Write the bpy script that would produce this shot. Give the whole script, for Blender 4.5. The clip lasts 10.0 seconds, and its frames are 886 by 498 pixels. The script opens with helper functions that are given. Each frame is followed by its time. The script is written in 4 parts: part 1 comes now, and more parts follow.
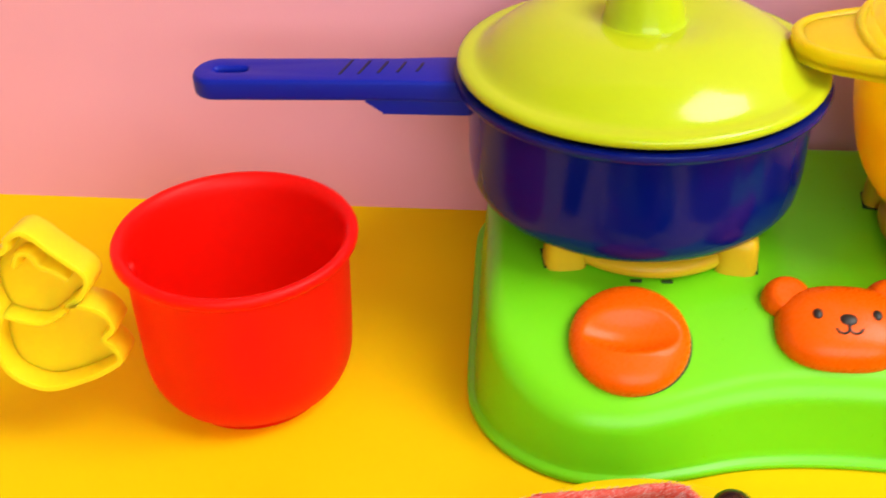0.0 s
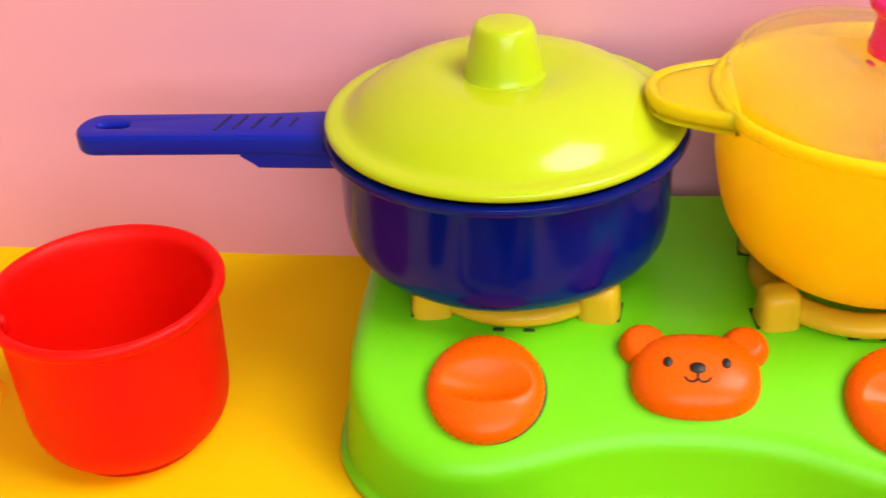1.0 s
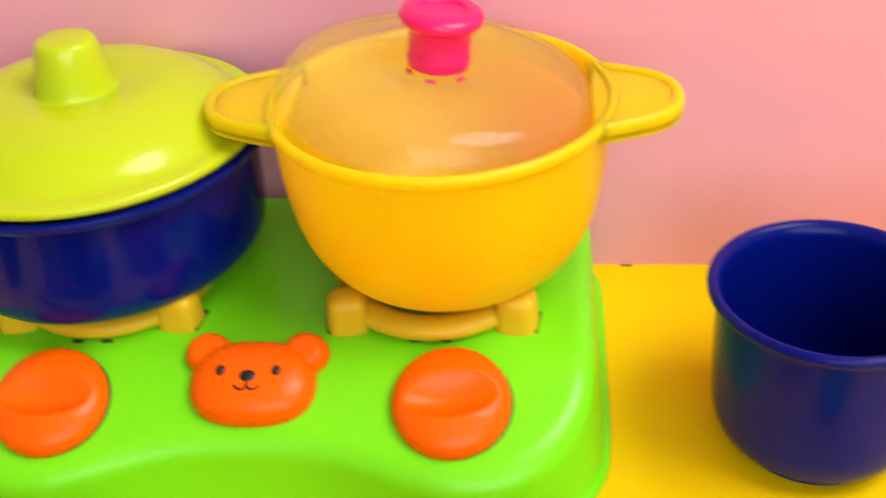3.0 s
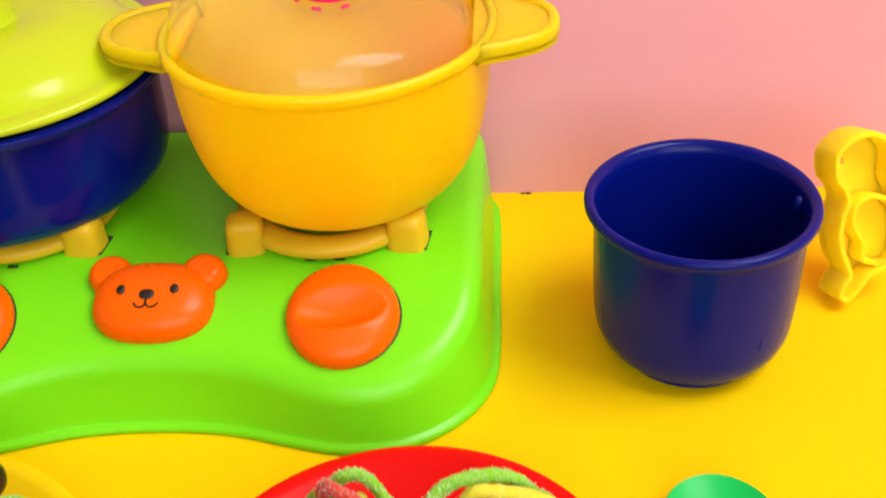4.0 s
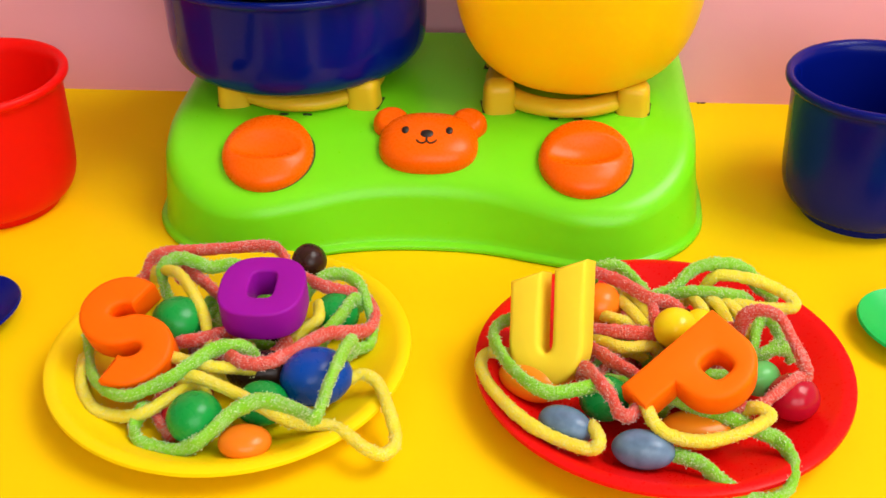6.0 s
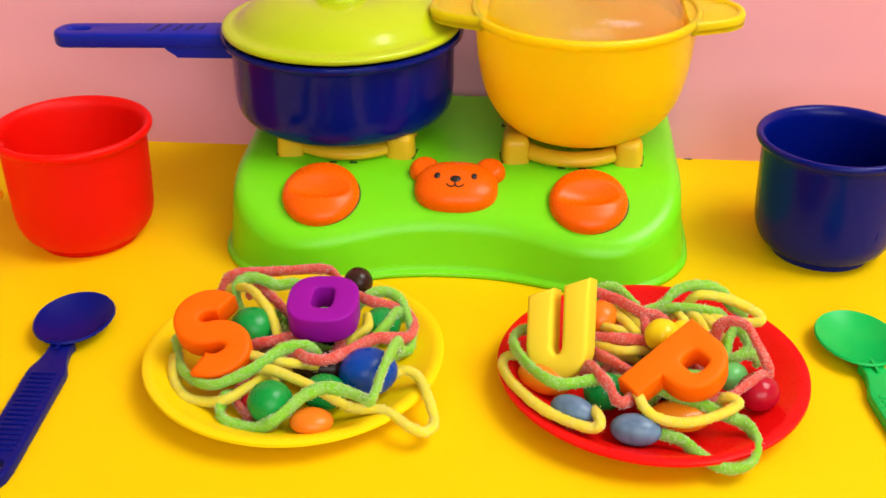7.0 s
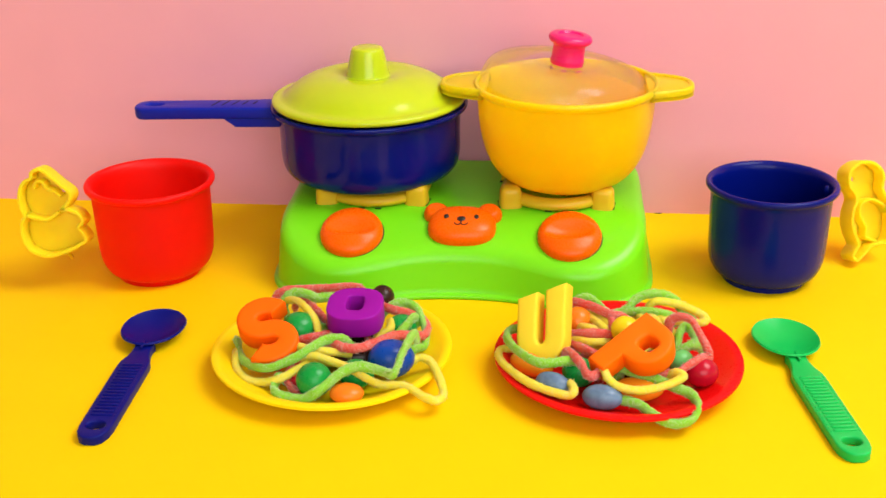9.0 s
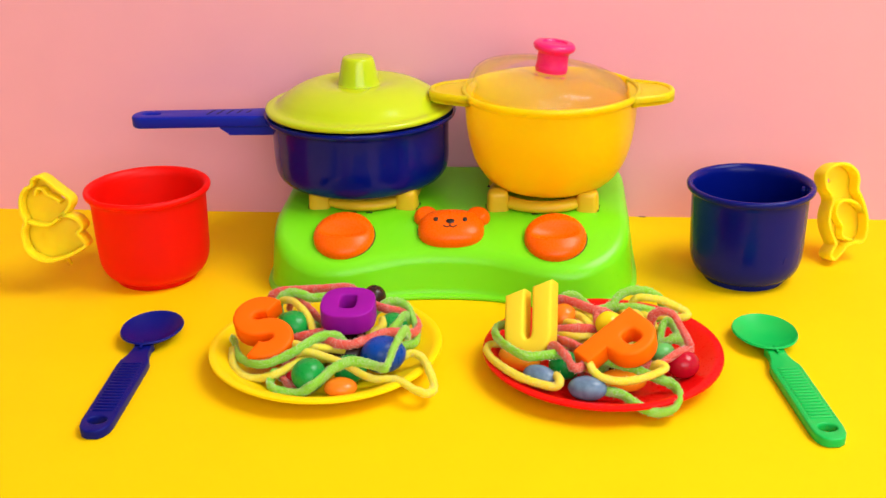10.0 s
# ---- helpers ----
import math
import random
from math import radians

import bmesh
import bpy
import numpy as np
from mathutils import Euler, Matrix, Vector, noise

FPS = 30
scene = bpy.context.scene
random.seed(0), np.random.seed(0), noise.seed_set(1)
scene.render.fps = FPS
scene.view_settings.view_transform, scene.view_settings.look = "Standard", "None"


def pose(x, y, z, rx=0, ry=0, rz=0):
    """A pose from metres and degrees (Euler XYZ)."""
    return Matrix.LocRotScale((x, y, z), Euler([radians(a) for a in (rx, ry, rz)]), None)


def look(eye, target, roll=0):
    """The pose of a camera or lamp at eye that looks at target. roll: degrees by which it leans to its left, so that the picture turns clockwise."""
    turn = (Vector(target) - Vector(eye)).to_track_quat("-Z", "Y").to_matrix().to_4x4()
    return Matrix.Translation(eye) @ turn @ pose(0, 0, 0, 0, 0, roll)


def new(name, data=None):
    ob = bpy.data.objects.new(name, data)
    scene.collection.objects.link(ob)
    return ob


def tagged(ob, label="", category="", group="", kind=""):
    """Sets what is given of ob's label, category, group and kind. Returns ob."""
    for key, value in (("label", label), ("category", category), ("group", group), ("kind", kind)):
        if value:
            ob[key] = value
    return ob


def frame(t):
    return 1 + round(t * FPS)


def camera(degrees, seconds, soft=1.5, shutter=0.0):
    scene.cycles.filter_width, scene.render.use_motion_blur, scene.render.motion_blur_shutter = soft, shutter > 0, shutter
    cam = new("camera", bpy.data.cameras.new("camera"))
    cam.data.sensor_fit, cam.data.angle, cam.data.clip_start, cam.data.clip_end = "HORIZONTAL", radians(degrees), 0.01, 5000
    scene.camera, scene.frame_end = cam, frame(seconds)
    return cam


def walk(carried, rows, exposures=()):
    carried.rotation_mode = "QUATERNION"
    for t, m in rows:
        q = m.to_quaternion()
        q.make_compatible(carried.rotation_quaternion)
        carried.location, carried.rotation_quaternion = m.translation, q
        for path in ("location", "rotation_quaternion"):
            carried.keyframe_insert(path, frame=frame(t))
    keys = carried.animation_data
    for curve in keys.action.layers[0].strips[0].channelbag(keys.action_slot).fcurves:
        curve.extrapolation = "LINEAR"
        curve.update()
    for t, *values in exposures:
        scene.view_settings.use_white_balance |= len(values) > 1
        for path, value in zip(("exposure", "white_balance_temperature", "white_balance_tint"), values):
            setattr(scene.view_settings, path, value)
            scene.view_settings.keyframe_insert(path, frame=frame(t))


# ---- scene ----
cam = camera(42.0, 10.0, soft=1.5, shutter=0.5)
PATH = [
    (0, (-0.084, -0.381, 0.235), (-0.259, 1.277, -0.869), -1.2),
    (0.5, (-0.054, -0.379, 0.243), (-0.289, 1.283, -0.844), -2.6),
    (1, (-0.032, -0.379, 0.242), (-0.273, 1.304, -0.813), -2.8),
    (1.5, (-0.005, -0.375, 0.244), (-0.249, 1.311, -0.803), -3.3),
    (2, (0.022, -0.372, 0.245), (-0.203, 1.324, -0.791), -3.2),
    (2.5, (0.046, -0.368, 0.25), (-0.15, 1.318, -0.808), -3.0),
    (3, (0.088, -0.366, 0.248), (-0.102, 1.297, -0.847), -3.6),
    (3.2, (0.1, -0.366, 0.247), (-0.066, 1.28, -0.877), -3.5),
    (4.3, (0.111, -0.407, 0.244), (0.013, 1.227, -0.905), -2.7),
    (4.5, (0.096, -0.425, 0.25), (0.024, 1.21, -0.9), -1.9),
    (5, (0.061, -0.454, 0.241), (-0.057, 1.196, -0.884), -1.7),
    (5.5, (0.046, -0.469, 0.235), (-0.109, 1.175, -0.894), -1.6),
    (5.7, (0.043, -0.477, 0.233), (-0.115, 1.175, -0.883), -1.4),
    (6.8, (0.043, -0.552, 0.251), (-0.136, 1.174, -0.744), -0.8),
    (7, (0.038, -0.569, 0.261), (-0.126, 1.165, -0.721), -0.4),
    (7.5, (0.037, -0.605, 0.265), (-0.141, 1.159, -0.661), -0.5),
    (8, (0.04, -0.64, 0.269), (-0.151, 1.148, -0.607), -1.0),
    (8.5, (0.048, -0.671, 0.272), (-0.157, 1.135, -0.563), -1.2),
    (9, (0.053, -0.69, 0.272), (-0.145, 1.134, -0.523), -1.0),
    (9.5, (0.061, -0.704, 0.271), (-0.133, 1.131, -0.499), -1.2),
    (10, (0.056, -0.711, 0.27), (-0.128, 1.128, -0.493), -1.3),
]
EXPOSURE = [(0, 0.12), (1.2, 0.14), (2.0, 0.04), (3.0, -0.03), (4.5, -0.06), (5.5, -0.08), (7, -0.09), (8, -0.05), (9, -0.03), (10, -0.02)]
walk(cam, [(t, look(eye, aim, lean)) for t, eye, aim, lean in PATH], EXPOSURE)

# ---- room light ----
world = bpy.data.worlds.new("world")
scene.world = world
world.use_nodes = True
sky = world.node_tree.nodes["Background"]
sky.inputs[0].default_value = (0.93, 0.97, 1.0, 1)
sky.inputs[1].default_value = 0.6


def area_light(name, eye, target, sx, sy, watts, col):
    d = bpy.data.lights.new(name, "AREA")
    d.shape, d.size, d.size_y, d.energy, d.color = "RECTANGLE", sx, sy, watts, col
    ob = new(name, d)
    ob.matrix_world = look(eye, target)
    return ob


area_light("skylight_lamp", (0.95, -0.32, 1.46), (0.0, -0.12, 0.0), 1.02, 0.84, 28, (1.0, 0.985, 0.95))
# added fill from the camera side, no known source there
area_light("fill_lamp", (0.55, -1.98, 0.9), (0.05, 0.0, 0.1), 1.8, 1.1, 21, (0.98, 0.99, 1.0))


# ---- materials ----
def plastic(name, col, rough=0.35, mottle=0.06, grain=0.0, grain_size=900, coat=0.0, sub=0.0, spec=0.5, deep=1.0):
    m = bpy.data.materials.new(name)
    m.use_nodes = True
    nt = m.node_tree
    n, ln = nt.nodes, nt.links
    b = n["Principled BSDF"]
    b.inputs["Specular IOR Level"].default_value = spec
    b.inputs["Coat Weight"].default_value = coat
    b.inputs["Coat Roughness"].default_value = 0.06
    if sub:
        b.inputs["Subsurface Weight"].default_value = sub
        b.inputs["Subsurface Radius"].default_value = (0.006, 0.004, 0.002)
        b.inputs["Subsurface Scale"].default_value = deep
    tc = n.new("ShaderNodeTexCoord")
    big = n.new("ShaderNodeTexNoise")
    big.inputs["Scale"].default_value = 28
    big.inputs["Detail"].default_value = 4
    ln.new(tc.outputs["Object"], big.inputs["Vector"])
    mix = n.new("ShaderNodeMix")
    mix.data_type = "RGBA"
    mix.inputs[6].default_value = (*[c * (1 - mottle) for c in col], 1)
    mix.inputs[7].default_value = (*[min(1, c * (1 + mottle)) for c in col], 1)
    ln.new(big.outputs[0], mix.inputs[0])
    ln.new(mix.outputs[2], b.inputs["Base Color"])
    fine = n.new("ShaderNodeTexNoise")
    fine.inputs["Scale"].default_value = grain_size
    fine.inputs["Detail"].default_value = 3
    ln.new(tc.outputs["Object"], fine.inputs["Vector"])
    ramp = n.new("ShaderNodeMapRange")
    ramp.inputs[3].default_value, ramp.inputs[4].default_value = rough * 0.85, min(1, rough * 1.2)
    ln.new(fine.outputs[0], ramp.inputs[0])
    ln.new(ramp.outputs[0], b.inputs["Roughness"])
    if grain:
        bump = n.new("ShaderNodeBump")
        bump.inputs["Strength"].default_value = grain
        bump.inputs["Distance"].default_value = 0.0004
        ln.new(fine.outputs[0], bump.inputs["Height"])
        ln.new(bump.outputs[0], b.inputs["Normal"])
    return m


def sugared(name, col, crust=0.62):
    """A sour jelly string: wet colour under white sugar grains."""
    m = bpy.data.materials.new(name)
    m.use_nodes = True
    nt = m.node_tree
    n, ln = nt.nodes, nt.links
    b = n["Principled BSDF"]
    b.inputs["Roughness"].default_value = 0.32
    b.inputs["Subsurface Weight"].default_value = 0.4
    b.inputs["Subsurface Radius"].default_value = (0.004, 0.003, 0.002)
    b.inputs["Subsurface Scale"].default_value = 1.0
    tc = n.new("ShaderNodeTexCoord")
    v = n.new("ShaderNodeTexVoronoi")
    v.inputs["Scale"].default_value = 2300
    ln.new(tc.outputs["Object"], v.inputs["Vector"])
    patch = n.new("ShaderNodeTexNoise")
    patch.inputs["Scale"].default_value = 220
    patch.inputs["Detail"].default_value = 3
    ln.new(tc.outputs["Object"], patch.inputs["Vector"])
    sep = n.new("ShaderNodeSeparateColor")
    ln.new(v.outputs["Color"], sep.inputs[0])
    add = n.new("ShaderNodeMath")
    add.operation = "MULTIPLY"
    ln.new(sep.outputs[0], add.inputs[0])
    ln.new(patch.outputs[0], add.inputs[1])
    ramp = n.new("ShaderNodeMapRange")
    ramp.inputs[1].default_value, ramp.inputs[2].default_value = 0.22, 0.5
    ramp.inputs[3].default_value, ramp.inputs[4].default_value = 0.0, crust
    ln.new(add.outputs[0], ramp.inputs[0])
    mix = n.new("ShaderNodeMix")
    mix.data_type = "RGBA"
    mix.inputs[6].default_value = (*col, 1)
    mix.inputs[7].default_value = (*[0.5 + 0.45 * c for c in col], 1)
    ln.new(ramp.outputs[0], mix.inputs[0])
    ln.new(mix.outputs[2], b.inputs["Base Color"])
    bump = n.new("ShaderNodeBump")
    bump.inputs["Strength"].default_value = 0.9
    bump.inputs["Distance"].default_value = 0.0005
    ln.new(v.outputs["Distance"], bump.inputs["Height"])
    ln.new(bump.outputs[0], b.inputs["Normal"])
    return m


def clear_plastic(name):
    m = bpy.data.materials.new(name)
    m.use_nodes = True
    nt = m.node_tree
    n, ln = nt.nodes, nt.links
    n.remove(n["Principled BSDF"])
    out = n["Material Output"]
    tr = n.new("ShaderNodeBsdfTransparent")
    tr.inputs[0].default_value = (1.0, 0.995, 0.99, 1)
    haze = n.new("ShaderNodeBsdfDiffuse")
    haze.inputs[0].default_value = (0.9, 0.86, 0.86, 1)
    m1 = n.new("ShaderNodeMixShader")
    m1.inputs[0].default_value = 0.03
    ln.new(tr.outputs[0], m1.inputs[1])
    ln.new(haze.outputs[0], m1.inputs[2])
    gl = n.new("ShaderNodeBsdfGlossy")
    gl.inputs["Roughness"].default_value = 0.035
    fr = n.new("ShaderNodeFresnel")
    fr.inputs[0].default_value = 1.34
    half = n.new("ShaderNodeMath")
    half.operation = "MULTIPLY"
    half.inputs[1].default_value = 0.5
    ln.new(fr.outputs[0], half.inputs[0])
    m2 = n.new("ShaderNodeMixShader")
    ln.new(half.outputs[0], m2.inputs[0])
    ln.new(m1.outputs[0], m2.inputs[1])
    ln.new(gl.outputs[0], m2.inputs[2])
    ln.new(m2.outputs[0], out.inputs[0])
    return m


M_TABLE = plastic("yellow_card", (0.92, 0.60, 0.001), 0.62, 0.03, 0.10, 1400, spec=0.07)
M_WALL = plastic("pink_card", (0.86, 0.40, 0.515), 0.8, 0.03, 0.12, 1100, spec=0.2)
M_ROOM = plastic("room_paint", (0.68, 0.655, 0.62), 0.8, 0.04)
M_FLOOR = plastic("room_floor", (0.34, 0.26, 0.19), 0.6, 0.15)
M_GREEN = plastic("stove_green", (0.19, 0.75, 0.008), 0.29, 0.04, 0.008, 500, sub=0.1, spec=0.33)
# dark green painted in for the shade inside uncut gaps and slits
M_GAP_SHADE = plastic("gap_shade_green", (0.016, 0.060, 0.006), 0.7)
M_KNOB = plastic("knob_orange", (0.96, 0.125, 0.0005), 0.27, 0.05, 0.0, spec=0.22)
M_MARK = plastic("navy_mark", (0.001, 0.002, 0.035), 0.6)
M_BLACK = plastic("face_ink", (0.012, 0.008, 0.006), 0.4)
M_BURNER = plastic("burner_yellow", (0.74, 0.48, 0.014), 0.36, 0.06, 0.06, sub=0.2, spec=0.3)
M_PAN = plastic("pan_blue", (0.0003, 0.0055, 0.165), 0.13, 0.08, 0.0, spec=0.19)
M_HANDLE = plastic("handle_blue", (0.002, 0.014, 0.36), 0.40, 0.06, 0.08, spec=0.2)
M_LIME = plastic("lid_lime", (0.49, 0.63, 0.010), 0.15, 0.05, 0.0, sub=0.1, spec=0.36)
M_POT = plastic("pot_yellow", (0.98, 0.53, 0.002), 0.34, 0.04, 0.05, sub=0.9, spec=0.24, deep=3.0)
M_PINK = plastic("knob_pink", (0.90, 0.010, 0.16), 0.28, 0.05)
M_RED = plastic("cup_red", (0.90, 0.003, 0.001), 0.45, 0.05, 0.05, sub=0.85, spec=0.2, deep=2.0)
M_CUP = plastic("cup_blue", (0.001, 0.006, 0.165), 0.22, 0.05, 0.012, spec=0.17)
M_PLATE_Y = plastic("plate_yellow", (0.92, 0.67, 0.003), 0.30, 0.04, 0.03, spec=0.14)
M_PLATE_R = plastic("plate_red", (0.76, 0.005, 0.004), 0.28, 0.05, 0.03, spec=0.14)
M_SPOON_B = plastic("spoon_blue", (0.001, 0.005, 0.16), 0.40, 0.08, 0.06, spec=0.14)
M_SPOON_G = plastic("spoon_green", (0.005, 0.50, 0.085), 0.36, 0.06, 0.05, spec=0.25)
M_CUTTER = plastic("cutter_yellow", (0.97, 0.66, 0.012), 0.40, 0.05, 0.04, sub=0.9, spec=0.25, deep=1.6)
M_S = plastic("letter_orange", (0.95, 0.135, 0.001), 0.45, 0.05, 0.05, sub=0.15, spec=0.11)
M_P = plastic("letter_light_orange", (0.95, 0.165, 0.002), 0.45, 0.05, 0.05, sub=0.15, spec=0.11)
M_O = plastic("letter_purple", (0.30, 0.006, 0.33), 0.45, 0.06, 0.05, sub=0.1, spec=0.11)
M_U = plastic("letter_yellow", (0.94, 0.68, 0.035), 0.45, 0.04, 0.05, sub=0.15, spec=0.11)
M_CLEAR = clear_plastic("clear_lid")
M_SOUR = {"RED": sugared("sour_red", (0.84, 0.085, 0.050), 0.42), "GREEN": sugared("sour_green", (0.26, 0.70, 0.012), 0.42), "YELLOW": sugared("sour_yellow", (0.97, 0.80, 0.03), 0.30)}
M_SUGAR = {"RED": plastic("sugar_on_red", (0.92, 0.52, 0.46), 0.2, 0.12, sub=0.3), "GREEN": plastic("sugar_on_green", (0.68, 0.90, 0.46), 0.2, 0.12, sub=0.3), "YELLOW": plastic("sugar_on_yellow", (0.97, 0.90, 0.34), 0.2, 0.08, sub=0.3)}


def candy_mat(name, col, rough=0.27, mottle=0.1):
    return plastic(name, col, rough, mottle, 0.03, 260, spec=0.30)


C_GREEN = candy_mat("candy_green", (0.006, 0.30, 0.045))
C_BLUE = candy_mat("candy_blue", (0.001, 0.055, 0.36))
C_BROWN = candy_mat("candy_brown", (0.035, 0.013, 0.009))
C_ORANGE = candy_mat("candy_orange", (0.85, 0.20, 0.010), 0.24)
C_AMBER = candy_mat("candy_amber", (0.84, 0.29, 0.010), 0.24)
C_YELLOW = candy_mat("candy_yellow", (0.93, 0.70, 0.008), 0.2)
C_GREY = candy_mat("candy_grey_blue", (0.13, 0.21, 0.32), 0.2, 0.55)
for nd in C_GREY.node_tree.nodes:
    if nd.type == "TEX_NOISE" and nd.inputs["Scale"].default_value < 100:
        nd.inputs["Scale"].default_value = 210
C_MINT = candy_mat("candy_mint", (0.13, 0.52, 0.13), 0.22)
C_RED = candy_mat("candy_red", (0.44, 0.005, 0.022), 0.14)


# ---- mesh helpers ----
def part(name, bm, mat, parent=None, label="", sharp=38):
    me = bpy.data.meshes.new(name)
    bm.to_mesh(me)
    bm.free()
    me.materials.append(mat)
    for p in me.polygons:
        p.use_smooth = True
    me.set_sharp_from_angle(angle=radians(sharp))
    ob = new(name, me)
    ob.parent = parent
    return tagged(ob, label)


def thing(name, m, label, category, group=""):
    ob = new(name)
    ob.empty_display_size = 0.01
    ob.matrix_world = m
    return tagged(ob, label, category, group)


def loft(loops, cap_first=True, cap_last=True, close=False):
    """Joins rings of equally many points; a ring of one point closes to a tip."""
    bm = bmesh.new()
    rings = [[bm.verts.new(p) for p in lp] for lp in loops]
    pairs = list(zip(rings, rings[1:])) + ([(rings[-1], rings[0])] if close else [])
    for a, b in pairs:
        k = max(len(a), len(b))
        if k == 1:
            continue
        for i in range(k):
            j = (i + 1) % k
            if len(a) == 1:
                bm.faces.new((a[0], b[i], b[j]))
            elif len(b) == 1:
                bm.faces.new((a[i], b[0], a[j]))
            else:
                bm.faces.new((a[i], b[i], b[j], a[j]))
    if not close:
        for ring, on in ((rings[0], cap_first), (rings[-1], cap_last)):
            if on and len(ring) > 2:
                bm.faces.new(ring)
    bmesh.ops.recalc_face_normals(bm, faces=bm.faces)
    return bm


def lathe(profile, seg=96):
    return loft([[(0, 0, z)] if r < 1e-7 else [(r * math.cos(i * math.tau / seg), r * math.sin(i * math.tau / seg), z) for i in range(seg)] for r, z in profile], False, False)


def smooth_profile(pts, per=6):
    """A rounded profile through the given points."""
    return [tuple(q) for q in spline([Vector((r, z, 0)) for r, z in pts], per, plane=True)]


def spline(pts, per=8, closed=False, plane=False):
    out, k = [], len(pts)
    last = k if closed else k - 1
    for i in range(last):
        if closed:
            p0, p1, p2, p3 = (pts[(i + d) % k] for d in (-1, 0, 1, 2))
        else:
            p0, p1, p2, p3 = pts[max(i - 1, 0)], pts[i], pts[i + 1], pts[min(i + 2, k - 1)]
        for s in range(per):
            t = s / per
            out.append(0.5 * (2 * p1 + (p2 - p0) * t + (2 * p0 - 5 * p1 + 4 * p2 - p3) * t * t + (3 * p1 - p0 - 3 * p2 + p3) * t ** 3))
    if not closed:
        out.append(pts[-1].copy())
    return [(max(q.x, 0), q.y) for q in out] if plane else out


def inset(pts, d):
    """Moves a flat anticlockwise outline inwards by d."""
    out, k = [], len(pts)
    for i in range(k):
        a, b, c = (Vector(pts[(i + s) % k]) for s in (-1, 0, 1))
        e = ((b - a).normalized() + (c - b).normalized())
        e = e.normalized() if e.length > 1e-9 else (c - b).normalized()
        out.append((b.x - e.y * d, b.y + e.x * d))
    return out


def prism(outer, holes, z0, z1, bev, steps=3):
    """A flat outline with holes, raised from z0 to z1, with rounded edges."""
    bm = bmesh.new()
    tops, bottoms = [], []
    for pts, sign in [(outer, 1)] + [(h, -1) for h in holes]:
        prof = [(bev * (1 - math.cos(a)), bev * (1 - math.sin(a))) for a in (i * math.pi / 2 / steps for i in range(steps + 1))]
        # prof: (inset, drop) from the side up to the top
        levels = [(d, z0 + h) for d, h in reversed(prof)] + [(d, z1 - h) for d, h in prof]
        rings = []
        for d, z in levels:
            q = inset(pts, sign * d)
            rings.append([bm.verts.new((x, y, z)) for x, y in q])
        for a, b in zip(rings, rings[1:]):
            for i in range(len(a)):
                j = (i + 1) % len(a)
                bm.faces.new((a[i], a[j], b[j], b[i]))
        bottoms.append(rings[0])
        tops.append(rings[-1])
    for group in (tops, bottoms):
        edges = []
        for ring in group:
            for i in range(len(ring)):
                e = bm.edges.get((ring[i], ring[(i + 1) % len(ring)]))
                edges.append(e)
        bmesh.ops.triangle_fill(bm, use_beauty=True, use_dissolve=False, edges=edges)
    bmesh.ops.recalc_face_normals(bm, faces=bm.faces)
    return bm


def rounded_box(sx, sy, sz, r, at=(0, 0, 0), seg=3):
    bm = bmesh.new()
    bmesh.ops.create_cube(bm, size=1, matrix=Matrix.Translation(at) @ Matrix.Diagonal((sx, sy, sz, 1)))
    bmesh.ops.bevel(bm, geom=bm.edges[:], offset=r, segments=seg, profile=0.5, affect="EDGES")
    return bm


def box(x0, x1, y0, y1, z0, z1):
    bm = bmesh.new()
    bmesh.ops.create_cube(bm, size=1, matrix=Matrix.Translation(((x0 + x1) / 2, (y0 + y1) / 2, (z0 + z1) / 2)) @ Matrix.Diagonal((x1 - x0, y1 - y0, z1 - z0, 1)))
    return bm


def ring_path(path, section, closed=True, up=Vector((0, 0, 1))):
    """Carries a flat section (across, along up) round a flat path."""
    loops, k = [], len(path)
    for i in range(k):
        a, b = path[(i - 1) % k if closed else max(i - 1, 0)], path[(i + 1) % k if closed else min(i + 1, k - 1)]
        t = (b - a).normalized()
        s = t.cross(up).normalized()
        loops.append([path[i] + s * u + up * v for u, v in section])
    return loft(loops, close=closed)


def tube(path, radius, seg=10, rough=0.0, taper=True, flat=1.0):
    """A string along a path in space, a little uneven; flat > 1 makes a twisting belt."""
    loops, k = [], len(path)
    side = Vector((0, 0, 1))
    for i in range(k):
        t = (path[min(i + 1, k - 1)] - path[max(i - 1, 0)]).normalized()
        s = t.cross(side)
        s = s.normalized() if s.length > 1e-4 else Vector((1, 0, 0))
        u = s.cross(t).normalized()
        r = radius * (1 + 0.10 * noise.noise(path[i] * 120))
        if taper and i in (0, k - 1):
            r *= 0.72
        w = 0.9 * noise.noise(path[i] * 45 + Vector((3, 1, 7))) if flat > 1 else 0.0
        cw, sw = math.cos(w), math.sin(w)
        ring = []
        for a in (j * math.tau / seg for j in range(seg)):
            x, y = math.cos(a) / flat, math.sin(a) * flat
            d = s * (x * cw - y * sw) + u * (x * sw + y * cw)
            ring.append(path[i] + d * r * (1 + rough * noise.noise((path[i] + d * 0.003) * 1400)))
        loops.append(ring)
    return loft(loops)


def arc(cx, cy, rx, ry, a0, a1, k=14):
    return [(cx + rx * math.cos(radians(a0 + (a1 - a0) * i / k)), cy + ry * math.sin(radians(a0 + (a1 - a0) * i / k))) for i in range(k + 1)]


